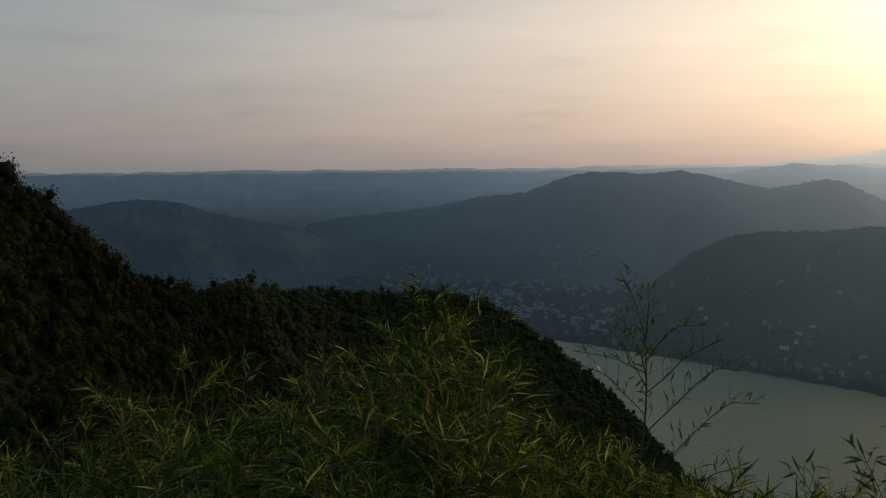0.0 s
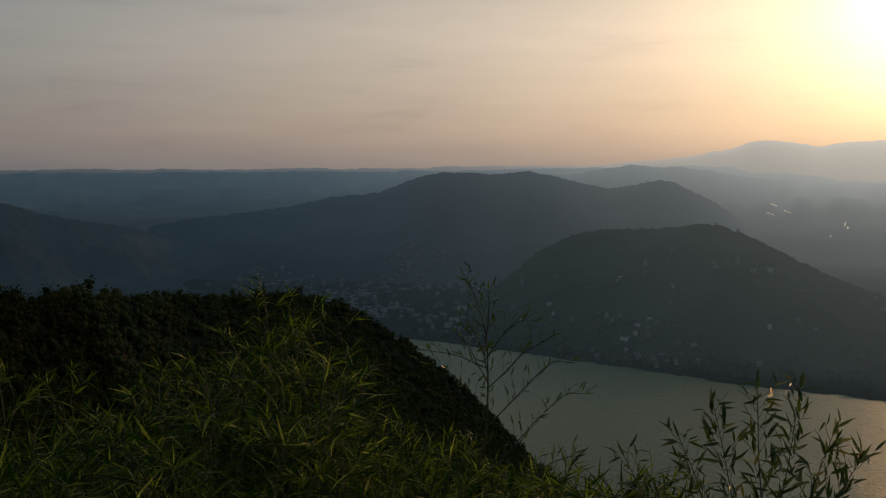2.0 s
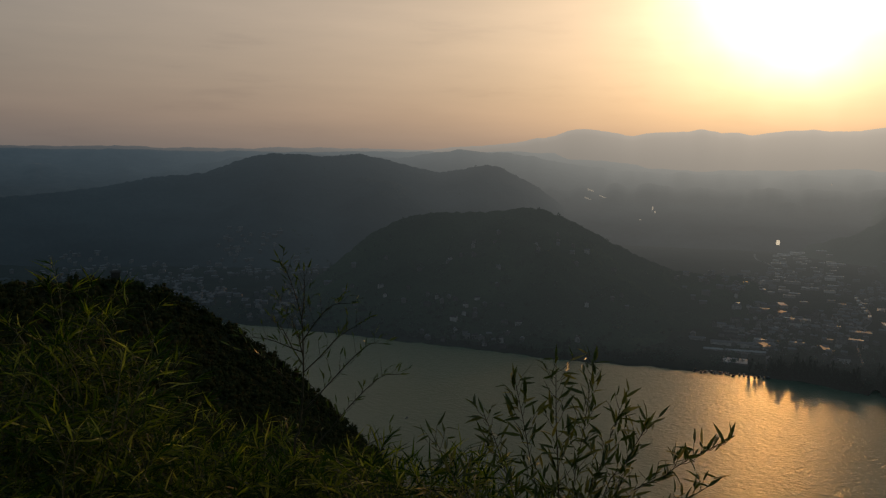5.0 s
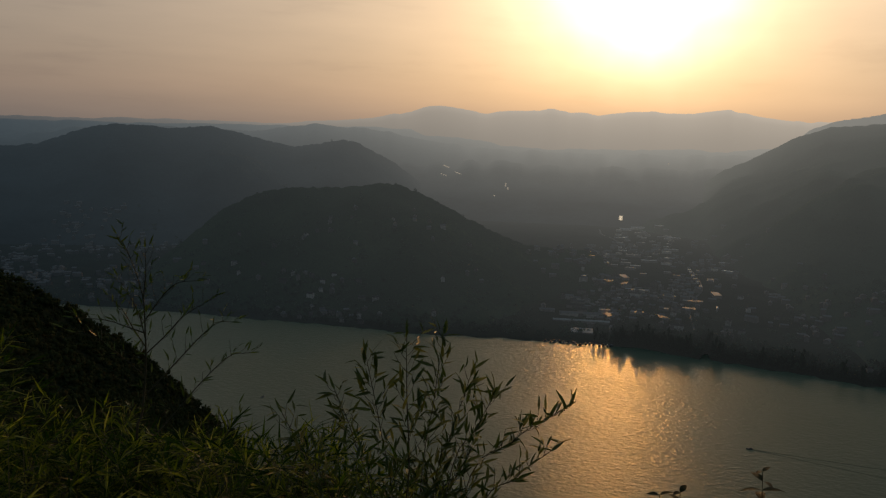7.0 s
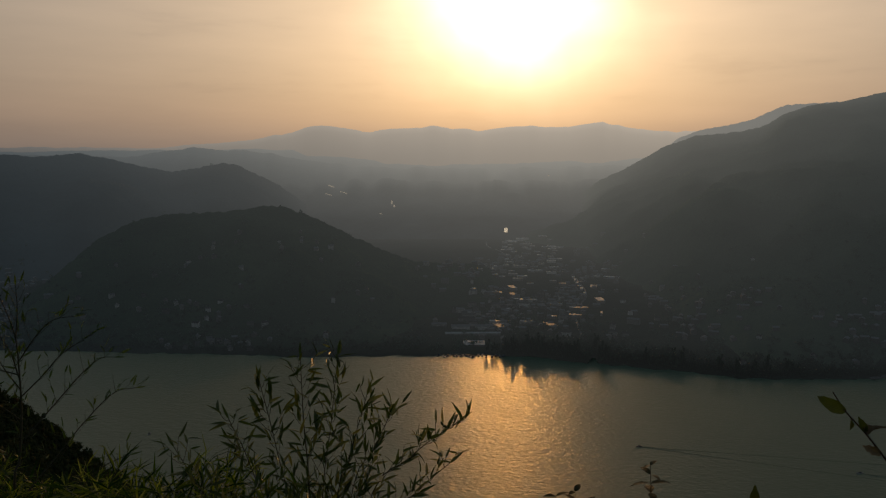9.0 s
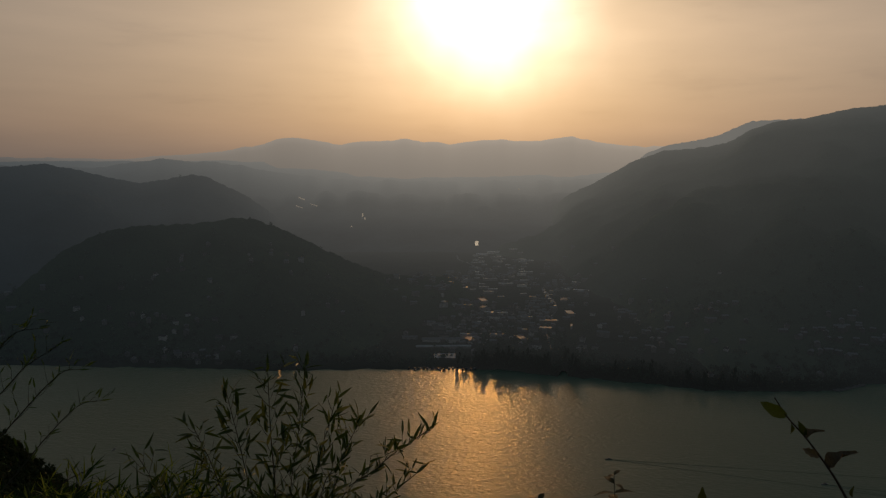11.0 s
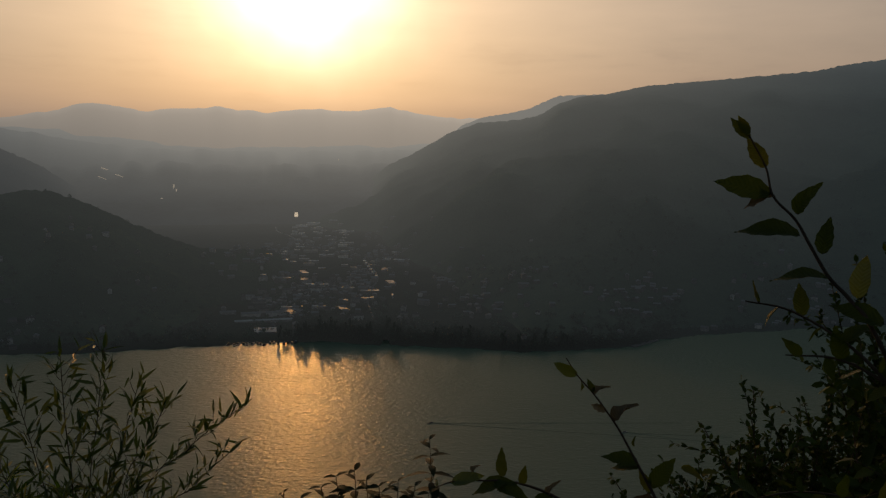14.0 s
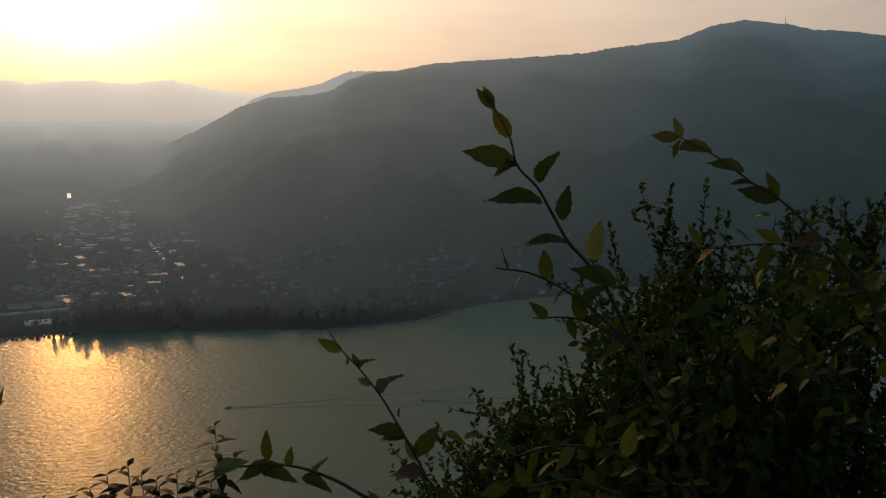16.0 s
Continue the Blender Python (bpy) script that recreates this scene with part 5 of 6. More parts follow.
def build_woods():
    # spur: spacing grows with distance
    azs, rs = [], []
    for lo, hi, n in ((13, 72, 170), (72, 150, 430), (150, 320, 1000), (320, 700, 1400), (600, 1060, 1700)):
        a = rng.uniform(-36, 19, n * 3)
        d = np.sqrt(rng.uniform(lo * lo, hi * hi, n * 3))
        rr = table(a, RIDGE_R)
        ok = (d < rr + 14) & (d > rr * np.where(a < -15, 0.1, 0.5))
        a, d = a[ok][:n], d[ok][:n]
        azs.append(a)
        rs.append(d)
    a = rng.uniform(-27, -12, 320)
    azs.append(a)
    rs.append(table(a, RIDGE_R) * rng.uniform(0.25, 1.0, 320))
    az, r = np.concatenate(azs), np.concatenate(rs)
    z = near_land(az, r)
    size = np.where(r < 72, 1.0 + r * 0.017, np.clip(1.9 + r * 0.006, 2.4, 4.4)) * (0.6 + 0.8 * rng.random(len(az)))
    top = np.degrees(np.arctan2(z + size * 1.1 - EYE, r))
    ok = (z > LAKE_Z + 1) & ((r > 90) | (top < table(az, RIDGE_EL) - 0.4))
    az, r, z, size = az[ok], r[ok], z[ok], size[ok]
    far_shapes = [leaf_crown(88, 200 + k, 0.19, 0.58) for k in range(6)]
    near_shapes = [leaf_crown(640, 220 + k, 0.085, 0.5) for k in range(5)]
    bush_shapes = [leaf_crown(900, 230 + k, 0.075, 0.5) for k in range(3)]
    middle_shapes = [leaf_crown(240, 260 + k, 0.125, 0.52) for k in range(5)]
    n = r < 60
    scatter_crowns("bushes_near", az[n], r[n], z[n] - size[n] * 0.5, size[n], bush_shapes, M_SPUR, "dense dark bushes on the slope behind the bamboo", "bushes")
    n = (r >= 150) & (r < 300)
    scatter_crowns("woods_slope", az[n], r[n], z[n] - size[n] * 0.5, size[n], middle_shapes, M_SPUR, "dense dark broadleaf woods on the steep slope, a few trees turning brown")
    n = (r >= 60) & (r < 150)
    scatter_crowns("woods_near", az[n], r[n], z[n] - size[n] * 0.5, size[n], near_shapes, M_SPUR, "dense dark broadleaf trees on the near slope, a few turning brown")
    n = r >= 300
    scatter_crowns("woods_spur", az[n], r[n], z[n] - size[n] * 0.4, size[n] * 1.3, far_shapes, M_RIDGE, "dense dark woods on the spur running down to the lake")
    # valley and shore trees
    a = rng.uniform(-10, 55, 620)
    rs_ = table(a, SHORE_R)
    d = rs_ + 22 + rng.exponential(240, len(a))
    size = 3.8 * (0.6 + 0.8 * rng.random(len(a)))
    few = [leaf_crown(38, 240 + k, 0.58) for k in range(5)]
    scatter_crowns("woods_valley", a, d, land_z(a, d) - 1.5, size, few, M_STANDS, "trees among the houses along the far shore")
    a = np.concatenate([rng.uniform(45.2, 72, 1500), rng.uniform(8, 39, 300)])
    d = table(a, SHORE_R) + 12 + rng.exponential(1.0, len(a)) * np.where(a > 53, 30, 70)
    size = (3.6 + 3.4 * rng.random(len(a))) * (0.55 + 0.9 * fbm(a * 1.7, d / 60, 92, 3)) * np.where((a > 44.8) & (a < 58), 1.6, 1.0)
    scatter_crowns("woods_shore", a, d, land_z(a, d) - 1.0, size, few, M_WOODS, "tall trees lining the lake shore, coloured dark as if shaded")
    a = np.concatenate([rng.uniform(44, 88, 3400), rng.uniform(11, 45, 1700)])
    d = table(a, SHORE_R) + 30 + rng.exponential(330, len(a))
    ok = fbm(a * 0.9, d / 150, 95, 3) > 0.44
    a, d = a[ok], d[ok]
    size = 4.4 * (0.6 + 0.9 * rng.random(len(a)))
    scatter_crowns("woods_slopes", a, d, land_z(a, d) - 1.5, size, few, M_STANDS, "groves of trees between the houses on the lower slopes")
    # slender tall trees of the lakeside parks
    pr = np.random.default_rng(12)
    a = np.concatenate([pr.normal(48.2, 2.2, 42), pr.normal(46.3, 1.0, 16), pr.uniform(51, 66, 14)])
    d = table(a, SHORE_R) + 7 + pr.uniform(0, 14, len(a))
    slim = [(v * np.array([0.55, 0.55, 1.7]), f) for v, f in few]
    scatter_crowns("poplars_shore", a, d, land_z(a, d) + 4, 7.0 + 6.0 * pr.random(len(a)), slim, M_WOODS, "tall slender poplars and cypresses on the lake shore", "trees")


# ---- buildings ----
def prism(w, d, h, rise, over=0.5, flat=False):
    """Walls and roof of a plain house: the walls with gables, the roof as two thick slopes."""
    wall = bmesh.new()
    pts = [(-w / 2, -d / 2), (w / 2, -d / 2), (w / 2, d / 2), (-w / 2, d / 2)]
    lo = [wall.verts.new((x, y, -4)) for x, y in pts]
    hi = [wall.verts.new((x, y, h)) for x, y in pts]
    for i in range(4):
        j = (i + 1) % 4
        wall.faces.new((lo[i], lo[j], hi[j], hi[i]))
    roof = bmesh.new()
    if flat:
        wall.faces.new(hi)
        b = bmesh.ops.create_cube(roof, size=1.0)["verts"]
        for v in b:
            v.co = Vector((v.co.x * (w + 0.6), v.co.y * (d + 0.6), h + 0.2 + v.co.z * 0.6 + v.co.y * rise))
    else:
        a, b = wall.verts.new((-w / 2, 0, h + rise)), wall.verts.new((w / 2, 0, h + rise))
        wall.faces.new((hi[3], hi[0], a))
        wall.faces.new((hi[1], hi[2], b))
        x = w / 2 + over
        for s in (-1, 1):
            e = d / 2 + over
            drop = rise * over / (d / 2)
            q = [(-x, s * e, h - drop), (x, s * e, h - drop), (x, 0, h + rise), (-x, 0, h + rise)]
            top = [roof.verts.new((px, py, pz + 0.3)) for px, py, pz in q]
            bot = [roof.verts.new((px, py, pz + 0.02)) for px, py, pz in q]
            roof.faces.new(top if s < 0 else top[::-1])
            roof.faces.new(bot[::-1] if s < 0 else bot)
            for i in range(4):
                j = (i + 1) % 4
                roof.faces.new((top[i], bot[i], bot[j], top[j]))
        bmesh.ops.recalc_face_normals(roof, faces=roof.faces)
    return wall, roof


def mesh_of(bm, name, mat):
    me = bpy.data.meshes.new(name)
    bm.to_mesh(me)
    bm.free()
    me.materials.append(mat)
    return me


def house_kind(w, d, h, rise, roof_mat, flat, label, category, group):
    """One pattern of house at the origin, with windows in its long sides."""
    root = thing("shed" if flat else "house", label, category, group)
    wall, roof = prism(w, d, h, rise, flat=flat)
    part("wall", mesh_of(wall, "house_wall", M_PLASTER), root)
    part("roof", mesh_of(roof, "house_roof", roof_mat), root)
    if not flat:
        bm = bmesh.new()
        bmesh.ops.create_cube(bm, size=1.0, matrix=Matrix.LocRotScale((w * 0.22, d * 0.16, h + rise * 0.95), None, (0.9, 0.9, 2.2)))
        part("chimney", mesh_of(bm, "house_chimney", M_PLASTER), root)
    return root


def build_houses():
    kinds = []
    for w, d, h, rise in ((9, 8, 5.6, 2.2), (12, 9, 6.5, 2.4), (15, 10, 8, 2.6), (20, 11, 9.5, 2.6), (11, 10, 9, 2.4), (28, 12, 11, 2.8)):
        kinds.append(house_kind(w, d, h, rise, M_TILE, False, "plastered house with a tiled gable roof", "house", "houses round the lake"))
    sheds = []
    for w, d, h, rise in ((30, 15, 6, 0.02), (46, 18, 6, 0.015), (20, 11, 5, 0.03)):
        sheds.append(house_kind(w, d, h, rise, M_SHEET, True, "long low hall with a pale metal roof", "hall", "halls in the valley"))
    r = np.random.default_rng(77)
    fresh = {id(k): True for k in kinds + sheds}

    def put(kind, az, dist, turn):
        x, y = polar(az, dist)
        z = float(land_z(az, dist))
        m = pose(float(x), float(y), z, 0, 0, turn)
        if fresh.pop(id(kind), None):
            kind.matrix_basis = m
        else:
            copy_thing(kind, m)

    taken = []

    def spread(n, azs, dists, pick, bias=1.0, gap=15, centres=0, along=None):
        made, tries = 0, 0
        hubs = [(r.uniform(*azs), dists[0] + (dists[1] - dists[0]) * r.random() ** bias) for _ in range(centres)]
        while made < n and tries < n * 30:
            tries += 1
            if hubs and r.random() < 0.75:
                hub = hubs[r.integers(len(hubs))]
                az = hub[0] + r.normal(0, 1.3)
                want = hub[1] + r.normal(0, 55)
            else:
                az, want = r.uniform(*azs), None
            if not azs[0] <= az <= azs[1]:
                continue
            rs = float(table(az, SHORE_R))
            d = max(rs + 26, dists[0]) + (dists[1] - max(rs + 26, dists[0])) * r.random() ** bias
            if want is not None:
                d = max(want, rs + 26)
            x, y = polar(az, d)
            if any((x - p) ** 2 + (y - q) ** 2 < gap * gap for p, q in taken):
                continue
            taken.append((x, y))
            put(pick(), az, d, -az + (r.choice([0, 90]) + r.normal(0, 14) if along is None else along + r.normal(0, 4)))
            made += 1
    small = lambda: kinds[r.choice([0, 1, 1, 2, 4])]
    large = lambda: kinds[r.choice([1, 2, 3, 4, 5])]
    hall = lambda: sheds[r.choice([0, 1, 2, 2])]
    spread(75, (-7, 15), (1900, 2300), large, 1.2, 13, 8)
    spread(70, (13, 36), (1640, 2250), small, 1.3, 13, 16)
    spread(46, (44.8, 48.9), (2250, 3230), hall, 0.7, 44, along=6)
    spread(34, (42.5, 53), (1720, 2600), hall, 0.8, 30)
    spread(70, (40, 55), (1640, 2250), large, 0.9, 13, 9)
    spread(34, (55, 84), (1600, 2300), small, 1.3, 13, 9)
    far_town(r)


def far_town(r):
    """The rest of the towns, too far to pick apart: walls and gables joined."""
    hubs = [(r.uniform(-5, 12), r.uniform(2000, 2900)) for _ in range(22)] + [(r.uniform(41, 53), r.uniform(1750, 2900)) for _ in range(18)] + [(r.uniform(55, 84), r.uniform(1750, 2300)) for _ in range(9)]
    walls, roofs = [], []
    for _ in range(820):
        hub = hubs[r.integers(len(hubs))]
        az, d = hub[0] + r.normal(0, 1.1), hub[1] + r.normal(0, 75)
        if d < float(table(az, SHORE_R)) + 40:
            continue
        w, dp, h, rise = r.uniform(9, 20), r.uniform(8, 12), r.uniform(5, 10), r.uniform(1.8, 2.8)
        x, y = polar(az, d)
        z = float(land_z(az, d))
        a = radians(-az + r.choice([0, 90]) + r.normal(0, 15))
        rot = np.array([[math.cos(a), -math.sin(a), 0], [math.sin(a), math.cos(a), 0], [0, 0, 1]])
        at = np.array([float(x), float(y), z])
        box = np.array([(sx * w / 2, sy * dp / 2, sz) for sz in (-5, h) for sx, sy in ((-1, -1), (1, -1), (1, 1), (-1, 1))])
        walls.append((box @ rot.T + at, np.array([(0, 1, 5, 4), (1, 2, 6, 5), (2, 3, 7, 6), (3, 0, 4, 7)])))
        e = 0.5
        top = np.array([(-w / 2 - e, -dp / 2 - e, h - 0.1), (w / 2 + e, -dp / 2 - e, h - 0.1), (w / 2 + e, dp / 2 + e, h - 0.1), (-w / 2 - e, dp / 2 + e, h - 0.1), (-w / 2 - e, 0, h + rise), (w / 2 + e, 0, h + rise)])
        roofs.append((top @ rot.T + at, np.array([(0, 1, 5, 4), (2, 3, 4, 5), (1, 2, 5, 5), (3, 0, 4, 4)])))
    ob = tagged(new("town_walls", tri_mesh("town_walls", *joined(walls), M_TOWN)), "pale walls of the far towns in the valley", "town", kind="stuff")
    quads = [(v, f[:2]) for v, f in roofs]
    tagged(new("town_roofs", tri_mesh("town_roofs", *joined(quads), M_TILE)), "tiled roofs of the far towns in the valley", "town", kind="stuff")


def build_lakefront():
    """Boathouses, jetty and moored boats at the sunlit corner of the shore."""
    az0, r0 = 42.7, 1562.0
    x, y = polar(az0, r0)
    side = Vector((math.cos(radians(az0)), -math.sin(radians(az0)), 0))
    ahead = Vector((math.sin(radians(az0)), math.cos(radians(az0)), 0))
    turn = -az0
    quay = bmesh.new()
    bmesh.ops.create_cube(quay, size=1.0, matrix=Matrix.LocRotScale(Vector((float(x), float(y), LAKE_Z - 0.2)) + ahead * 6, Euler((0, 0, radians(turn))), (90, 12, 3.4)))
    bmesh.ops.bevel(quay, geom=quay.edges[:], offset=0.3, segments=1, affect="EDGES")
    tagged(new("quay", mesh_of(quay, "quay", M_CONCRETE)), "long concrete quay at the boat yard", "quay", kind="structure")
    r = np.random.default_rng(9)
    for k, off in enumerate((-22, -11, 0, 11)):
        root = thing("boathouse", "long boathouse with a pale low metal gable roof", "boathouse", "boathouses behind the quay")
        wall, roof = prism(11, 40, 5, 1.4)
        part("wall", mesh_of(wall, "boathouse_wall", M_PLASTER), root)
        part("roof", mesh_of(roof, "boathouse_roof", M_SLATE), root)
        p = Vector((float(x), float(y), LAKE_Z + 2)) + side * (off + 14) + ahead * 75
        root.matrix_basis = pose(*p, 0, 0, turn)
    for w, d, h, off, back, mat, label in ((92, 22, 7, 4, 205, M_TILE, "long hall with a dull red tiled roof behind the boat yard"), (120, 9, 4, 6, 150, M_SLATE, "long low boat shed with a grey roof"),
                                           (34, 12, 5, -70, 215, M_SHEET, "low hall with a pale roof near the shore"), (44, 10, 5, 70, 240, M_SHEET, "low hall with a pale roof near the shore")):
        root = thing("shed", label, "hall", "halls of the boat yard")
        wall, roof = prism(w, d, h, 2.2)
        part("wall", mesh_of(wall, "yard_wall", M_PLASTER), root)
        part("roof", mesh_of(roof, "yard_roof", mat), root)
        p = Vector((float(x), float(y), 0)) + side * off + ahead * back
        p.z = float(land_z(math.degrees(math.atan2(p.x, p.y)), math.hypot(p.x, p.y)))
        root.matrix_basis = pose(*p, 0, 0, turn + 4)
    hull, cabin = bmesh.new(), bmesh.new()
    secs = [(-5, 1.2, 0.2), (-2.5, 1.7, 0.0), (1.5, 1.6, 0.0), (4, 0.9, 0.2), (5.4, 0.05, 0.7)]
    rows_ = []
    for s, w, z in secs:
        rows_.append([hull.verts.new((s, -w, 1.2 + z)), hull.verts.new((s, -w * 0.6, 0)), hull.verts.new((s, w * 0.6, 0)), hull.verts.new((s, w, 1.2 + z))])
    for a, b in zip(rows_, rows_[1:]):
        for i in range(4):
            j = (i + 1) % 4
            hull.faces.new((a[i], b[i], b[j], a[j]))
    hull.faces.new(rows_[0])
    bmesh.ops.create_cube(cabin, size=1.0, matrix=Matrix.LocRotScale((-0.6, 0, 1.9), None, (4, 2.0, 1.6)))
    bmesh.ops.bevel(cabin, geom=cabin.edges[:], offset=0.25, segments=2, affect="EDGES")
    first = thing("motor_boat", "small white motor boat moored at the quay", "boat", "moored boats")
    part("hull", mesh_of(hull, "boat_hull", M_HULL), first)
    part("cabin", mesh_of(cabin, "boat_cabin", M_HULL), first)
    for k in range(16):
        p = Vector((float(x), float(y), LAKE_Z - 0.3)) + side * (-60 + 8.5 * k + r.normal(0, 1)) - ahead * (8 + abs(r.normal(0, 7)))
        m = pose(*p, 0, 0, turn + 90 + r.normal(0, 15)) @ Matrix.Scale(1.5, 4)
        if k == 0:
            first.matrix_basis = m
        else:
            copy_thing(first, pose(*p, 0, 0, turn + 90 + r.normal(0, 15)))


JETTY = ((71.1, 1662), (69.5, 1588))


def build_jetty():
    """A stone mole running out from the wooded shore, with a small light at its end."""
    a, b_ = [np.array(polar(az, r)) for az, r in JETTY]
    mid, way = (a + b_) / 2, b_ - a
    length = float(np.linalg.norm(way))
    bm = bmesh.new()
    bmesh.ops.create_cube(bm, size=1.0, matrix=Matrix.LocRotScale(Vector((float(mid[0]), float(mid[1]), LAKE_Z + 0.5)), Euler((0, 0, math.atan2(way[1], way[0]))), (length, 11, 3.4)))
    bmesh.ops.bevel(bm, geom=bm.edges[:], offset=0.6, segments=1, affect="EDGES")
    tagged(new("mole", mesh_of(bm, "mole", M_STONE)), "dark stone mole running out from the shore", "mole", kind="structure")


def road_strip(name, points, width, label):
    """A road laid over the land along a few bearings and distances."""
    p = spline([(a, d, 0) for a, d in points], 10)
    x, y = polar(p[:, 0], p[:, 1])
    xy = np.stack([x, y], -1)
    t = np.gradient(xy, axis=0)
    t /= np.linalg.norm(t, axis=1)[:, None]
    n = np.stack([-t[:, 1], t[:, 0]], -1)
    sides = []
    for s in (-1, 1):
        q = xy + n * s * width / 2
        sides.append(q)
    az = [np.degrees(np.arctan2(q[:, 0], q[:, 1])) for q in sides]
    z = np.maximum(*[land_z(a, np.hypot(q[:, 0], q[:, 1])) for a, q in zip(az, sides)]) + 0.5
    v = np.stack([np.column_stack([sides[0], z]), np.column_stack([sides[1], z]), np.column_stack([sides[1], z - 1.2]), np.column_stack([sides[0], z - 1.2])], 1)
    return tagged(new(name, tri_mesh(name, v, grid_faces(len(xy), 4, wrap=True), M_ROAD)), label, "road", kind="structure")


def build_roads():
    road_strip("road_main", [(50.75, 1720), (50.4, 1850), (50.25, 1990), (51.0, 2150), (50.2, 2430)], 5, "main road running up the valley")
    road_strip("road_bend", [(45.6, 2780), (45.0, 2900), (44.0, 3060), (43.8, 3180)], 7, "curving valley road catching the light")


def bright_roof(az, dist, z, w, d, tilt, label):
    """A low shiny-roofed hall, set to glint in the camera's view. tilt: the height, over the sun's bearing, of the sky
    that its roof throws back to the lookout.
    """
    x, y = polar(az, dist)
    at = Vector((float(x), float(y), float(z)))
    back = polar(SUN_AZ, 1.0)
    n = ((Vector((0, 0, EYE)) - at).normalized() + Vector((float(back[0]), float(back[1]), math.tan(radians(tilt)))).normalized()).normalized() if tilt else Vector((0, 0, 1))
    root = thing("glasshouse", label, "glasshouse", "glasshouses in the valley", at=tuple(at))
    turn = Vector((0, 0, 1)).rotation_difference(n).to_matrix().to_4x4() @ pose(0, 0, 0, 0, 0, -az)
    for name, size, up, mat in (("wall", (w, d, 9.0), -4.6, M_PLASTER), ("roof", (w + 0.6, d + 0.6, 0.3), 0.15, M_FLASH if dist > 3250 and tilt else M_PANE)):
        bm = bmesh.new()
        bmesh.ops.create_cube(bm, size=1.0, matrix=Matrix.LocRotScale((0, 0, up), None, size))
        bmesh.ops.bevel(bm, geom=bm.edges[:], offset=0.05, segments=1, affect="EDGES")
        part(name, mesh_of(bm, "glasshouse_" + name, mat), root).matrix_basis = turn


def build_glints():
    # mirror roofs, placed and angled so that pale flecks show from the lookout
    for az, el, w, dp in ((32.78, -2.50, 30, 16), (33.70, -2.97, 44, 10), (32.62, -3.09, 36, 8), (37.05, -3.66, 5, 60), (37.21, -3.90, 6, 34), (36.26, -4.46, 8, 12), (48.17, -1.71, 5, 30)):
        d, z = on_backdrop(az, el)
        bright_roof(az, d, z + 4, w, dp, 27, "long pale-roofed hall far up the valley")
    for az, d, w, dp in ((46.5, 3240, 60, 20), (45.7, 3180, 30, 16)):
        bright_roof(az, float(d), float(land_z(az, d)) + 4, w, dp, 0, "long pale-roofed hall far up the valley")
    # places and lengths fitted to bright flecks in the camera's view
    for az, d, w, dp, up in ((45.22, 3330, 13, 85, 19.5), (50.06, 2410, 9, 14, 0), (50.17, 2360, 6, 26, 0), (50.33, 2310, 7, 20, 0), (50.5, 2262, 9, 16, 0), (50.66, 2220, 8, 12, 0), (50.9, 2160, 7, 20, 0),
                             (52.1, 1930, 4, 26, 0), (45.3, 2760, 14, 7, 16), (45.7, 2660, 10, 6, 16), (46.3, 2700, 16, 5, 16), (47.2, 2500, 9, 5, 14), (46.2, 2080, 24, 9, 0), (44.6, 1840, 30, 8, 0)):
        z = float(plain_z(np.array(az), np.array(float(d)))) if d > 3250 else float(land_z(az, d))
        bright_roof(az, float(d), z + 6, w, dp, up, "low hall with a shiny roof put in for a bright glint")


def wake_strip(az0, r0, az1, r1, width):
    """A long low ripple running out behind a boat."""
    a, b_ = np.array(polar(az0, r0)), np.array(polar(az1, r1))
    t = (b_ - a) / np.linalg.norm(b_ - a)
    n = np.array([-t[1], t[0]])
    s = np.linspace(0, 1, 40)[:, None]
    mid = a + (b_ - a) * s
    w = width * (0.3 + 0.7 * s)
    side = [np.column_stack([mid + n * k * w, np.full(40, LAKE_Z + h)]) for k, h in ((-1, 0.02), (-0.4, 0.35), (0.4, 0.35), (1, 0.02))]
    return tri_mesh("wake", np.stack(side, 1), grid_faces(40, 4)[:, ::-1], M_WAKE, True)


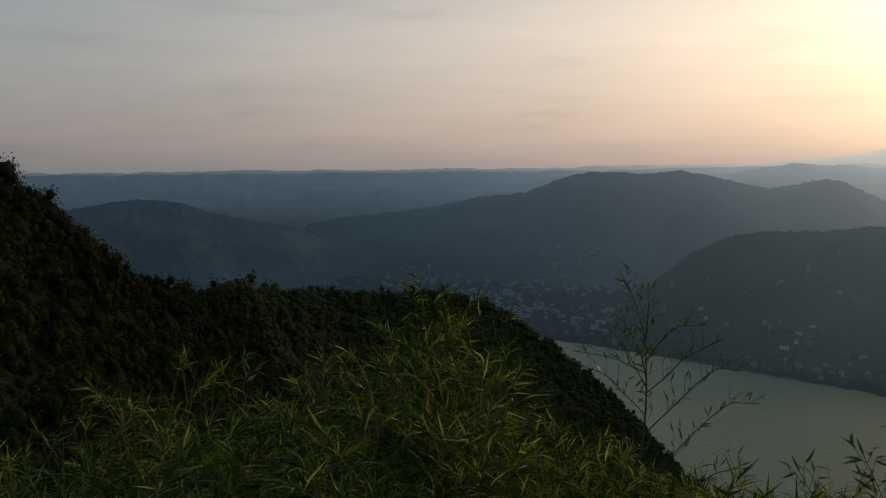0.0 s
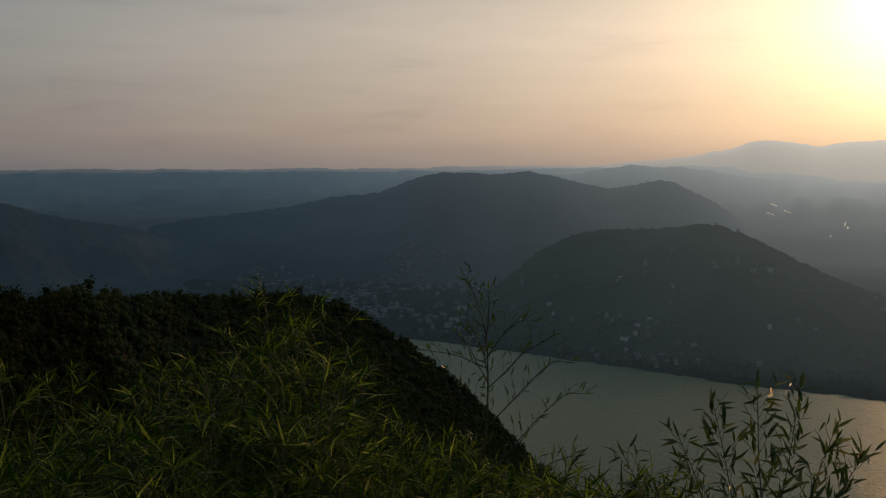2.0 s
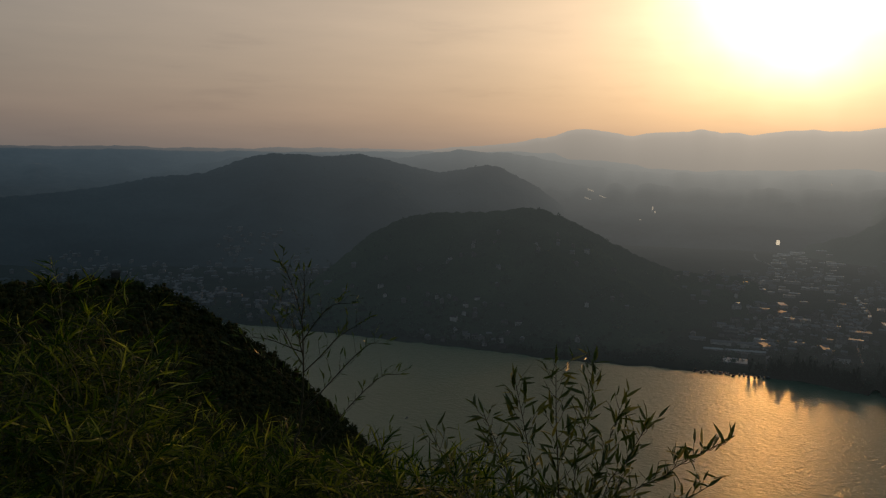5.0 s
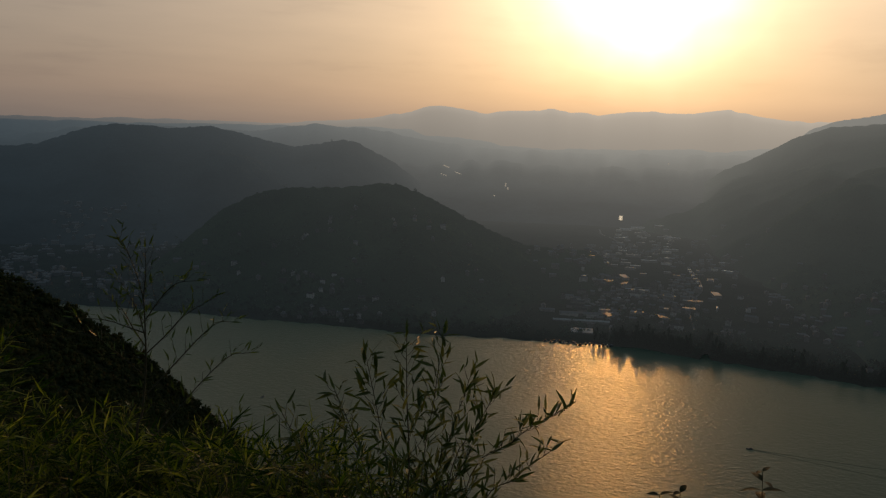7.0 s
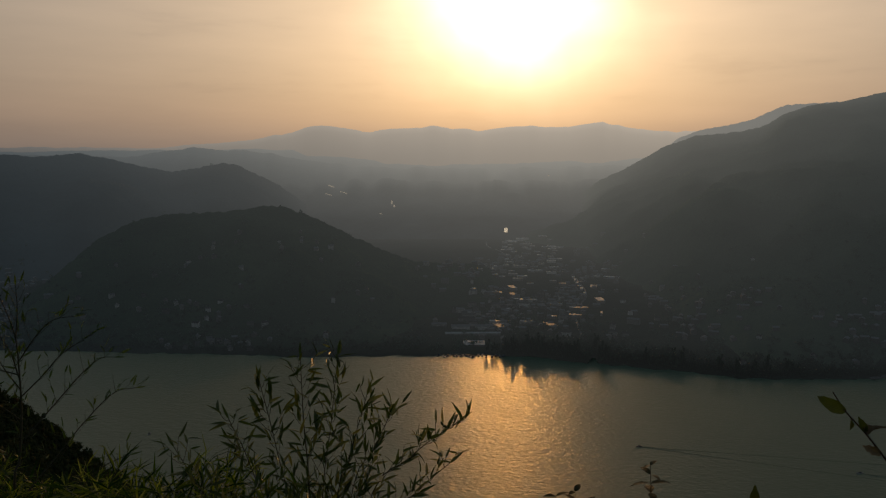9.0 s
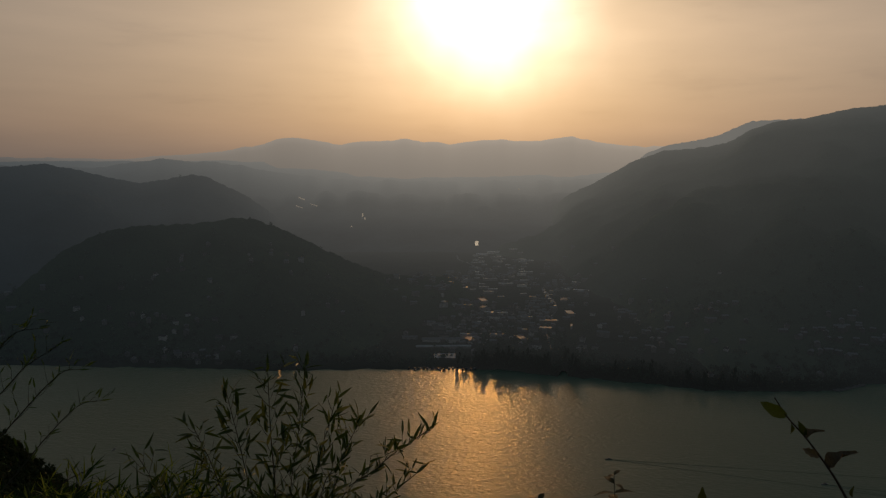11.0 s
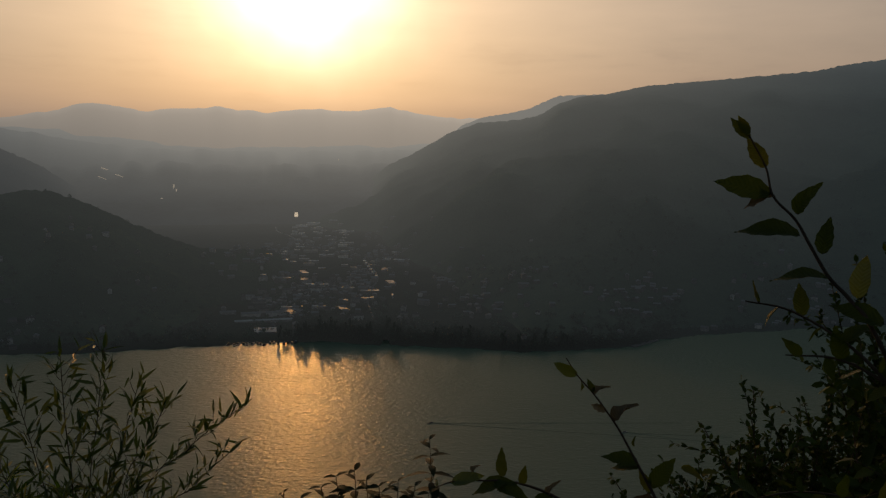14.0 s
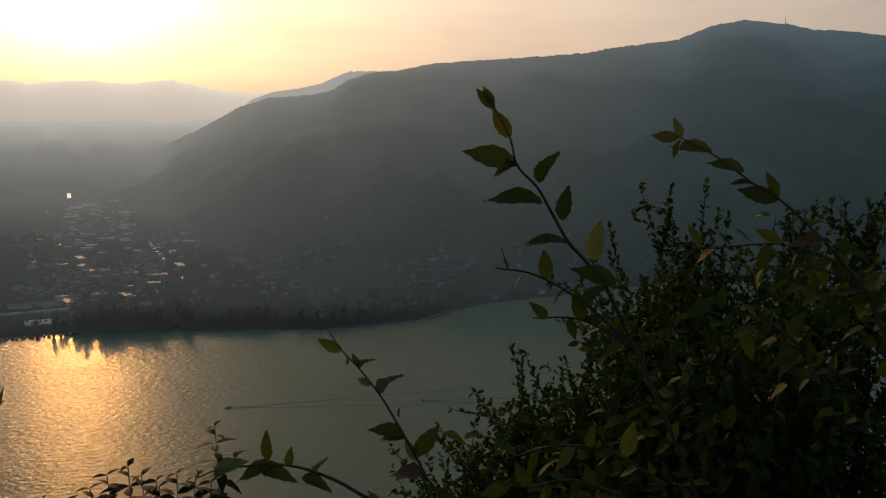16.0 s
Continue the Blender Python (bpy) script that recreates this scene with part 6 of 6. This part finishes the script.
def build_boats():
    first = bpy.data.objects["motor_boat"]
    for az, r, turn, lines in ((55.0, 1094, 150, ((73.1, 1168), (73.1, 1100))), (69.2, 1103, 150, ((76.5, 1135), (76.5, 1105))), (19.95, 1183, 40, ())):
        x, y = polar(az, r)
        boat = copy_thing(first, pose(float(x), float(y), LAKE_Z - 0.3, 0, 0, turn) @ Matrix.Scale(0.6, 4))
        boat["label"] = "small motor boat out on the lake" if not lines else "small motor boat under way, trailing a long wake"
        boat["group"] = ""
        for a1, r1 in lines:
            tagged(new("wake", wake_strip(az + 0.15, r, a1, r1, 1.5)), "long faint ripple spreading behind a boat", "wake", kind="structure")


def build_mast():
    """A slender mast on the mountain top."""
    az, r = 92.5, 4330.0
    x, y = polar(az, r)
    z = float(land_z(az, r))
    root = thing("radio_mast", "slender grey radio mast on the mountain top", "mast", at=(float(x), float(y), z))
    part("pole", tri_mesh("mast_pole", *tube([(0, 0, -4), (0, 0, 20), (0, 0, 42)], 1.6, 0.7, 6), M_STONE), root)
    for h in (24, 34):
        part("crossarm", tri_mesh("mast_arm", *tube([(-4, 0, h), (0, 0, h), (4, 0, h)], 0.6, 0.6, 5), M_STONE), root)


def build_tower():
    r, az = 700.0, 0.0
    x, y = polar(az, r)
    z = float(near_land(np.array(az), np.array(r)))
    root = thing("villa", "square dark villa with a small roof terrace among the ridge trees", "building", at=(float(x), float(y), z - 2.0))
    wall, roof = prism(7, 6, 11.5, 1.0, over=0.8)
    part("wall", mesh_of(wall, "villa_wall", M_STONE), root)
    part("roof", mesh_of(roof, "villa_roof", M_STONE), root)
    r, az = 560.0, -5.4
    x, y = polar(az, r)
    z = 560 * tan_el(-10.6) + EYE + 1.5
    wall, roof = prism(5, 4, 3, 1.0)
    root = thing("hut", "small white hut showing between the trees", "hut", at=(float(x), float(y), float(z) - 3))
    part("wall", mesh_of(wall, "hut_wall", M_CONCRETE), root)
    part("roof", mesh_of(roof, "hut_roof", M_SHEET), root)


build_woods()
build_houses()
build_lakefront()
build_jetty()
build_glints()
build_boats()
build_roads()
build_tower()
build_mast()
build_thicket()
build_shoots()
build_hornbeam()
build_shrubs()
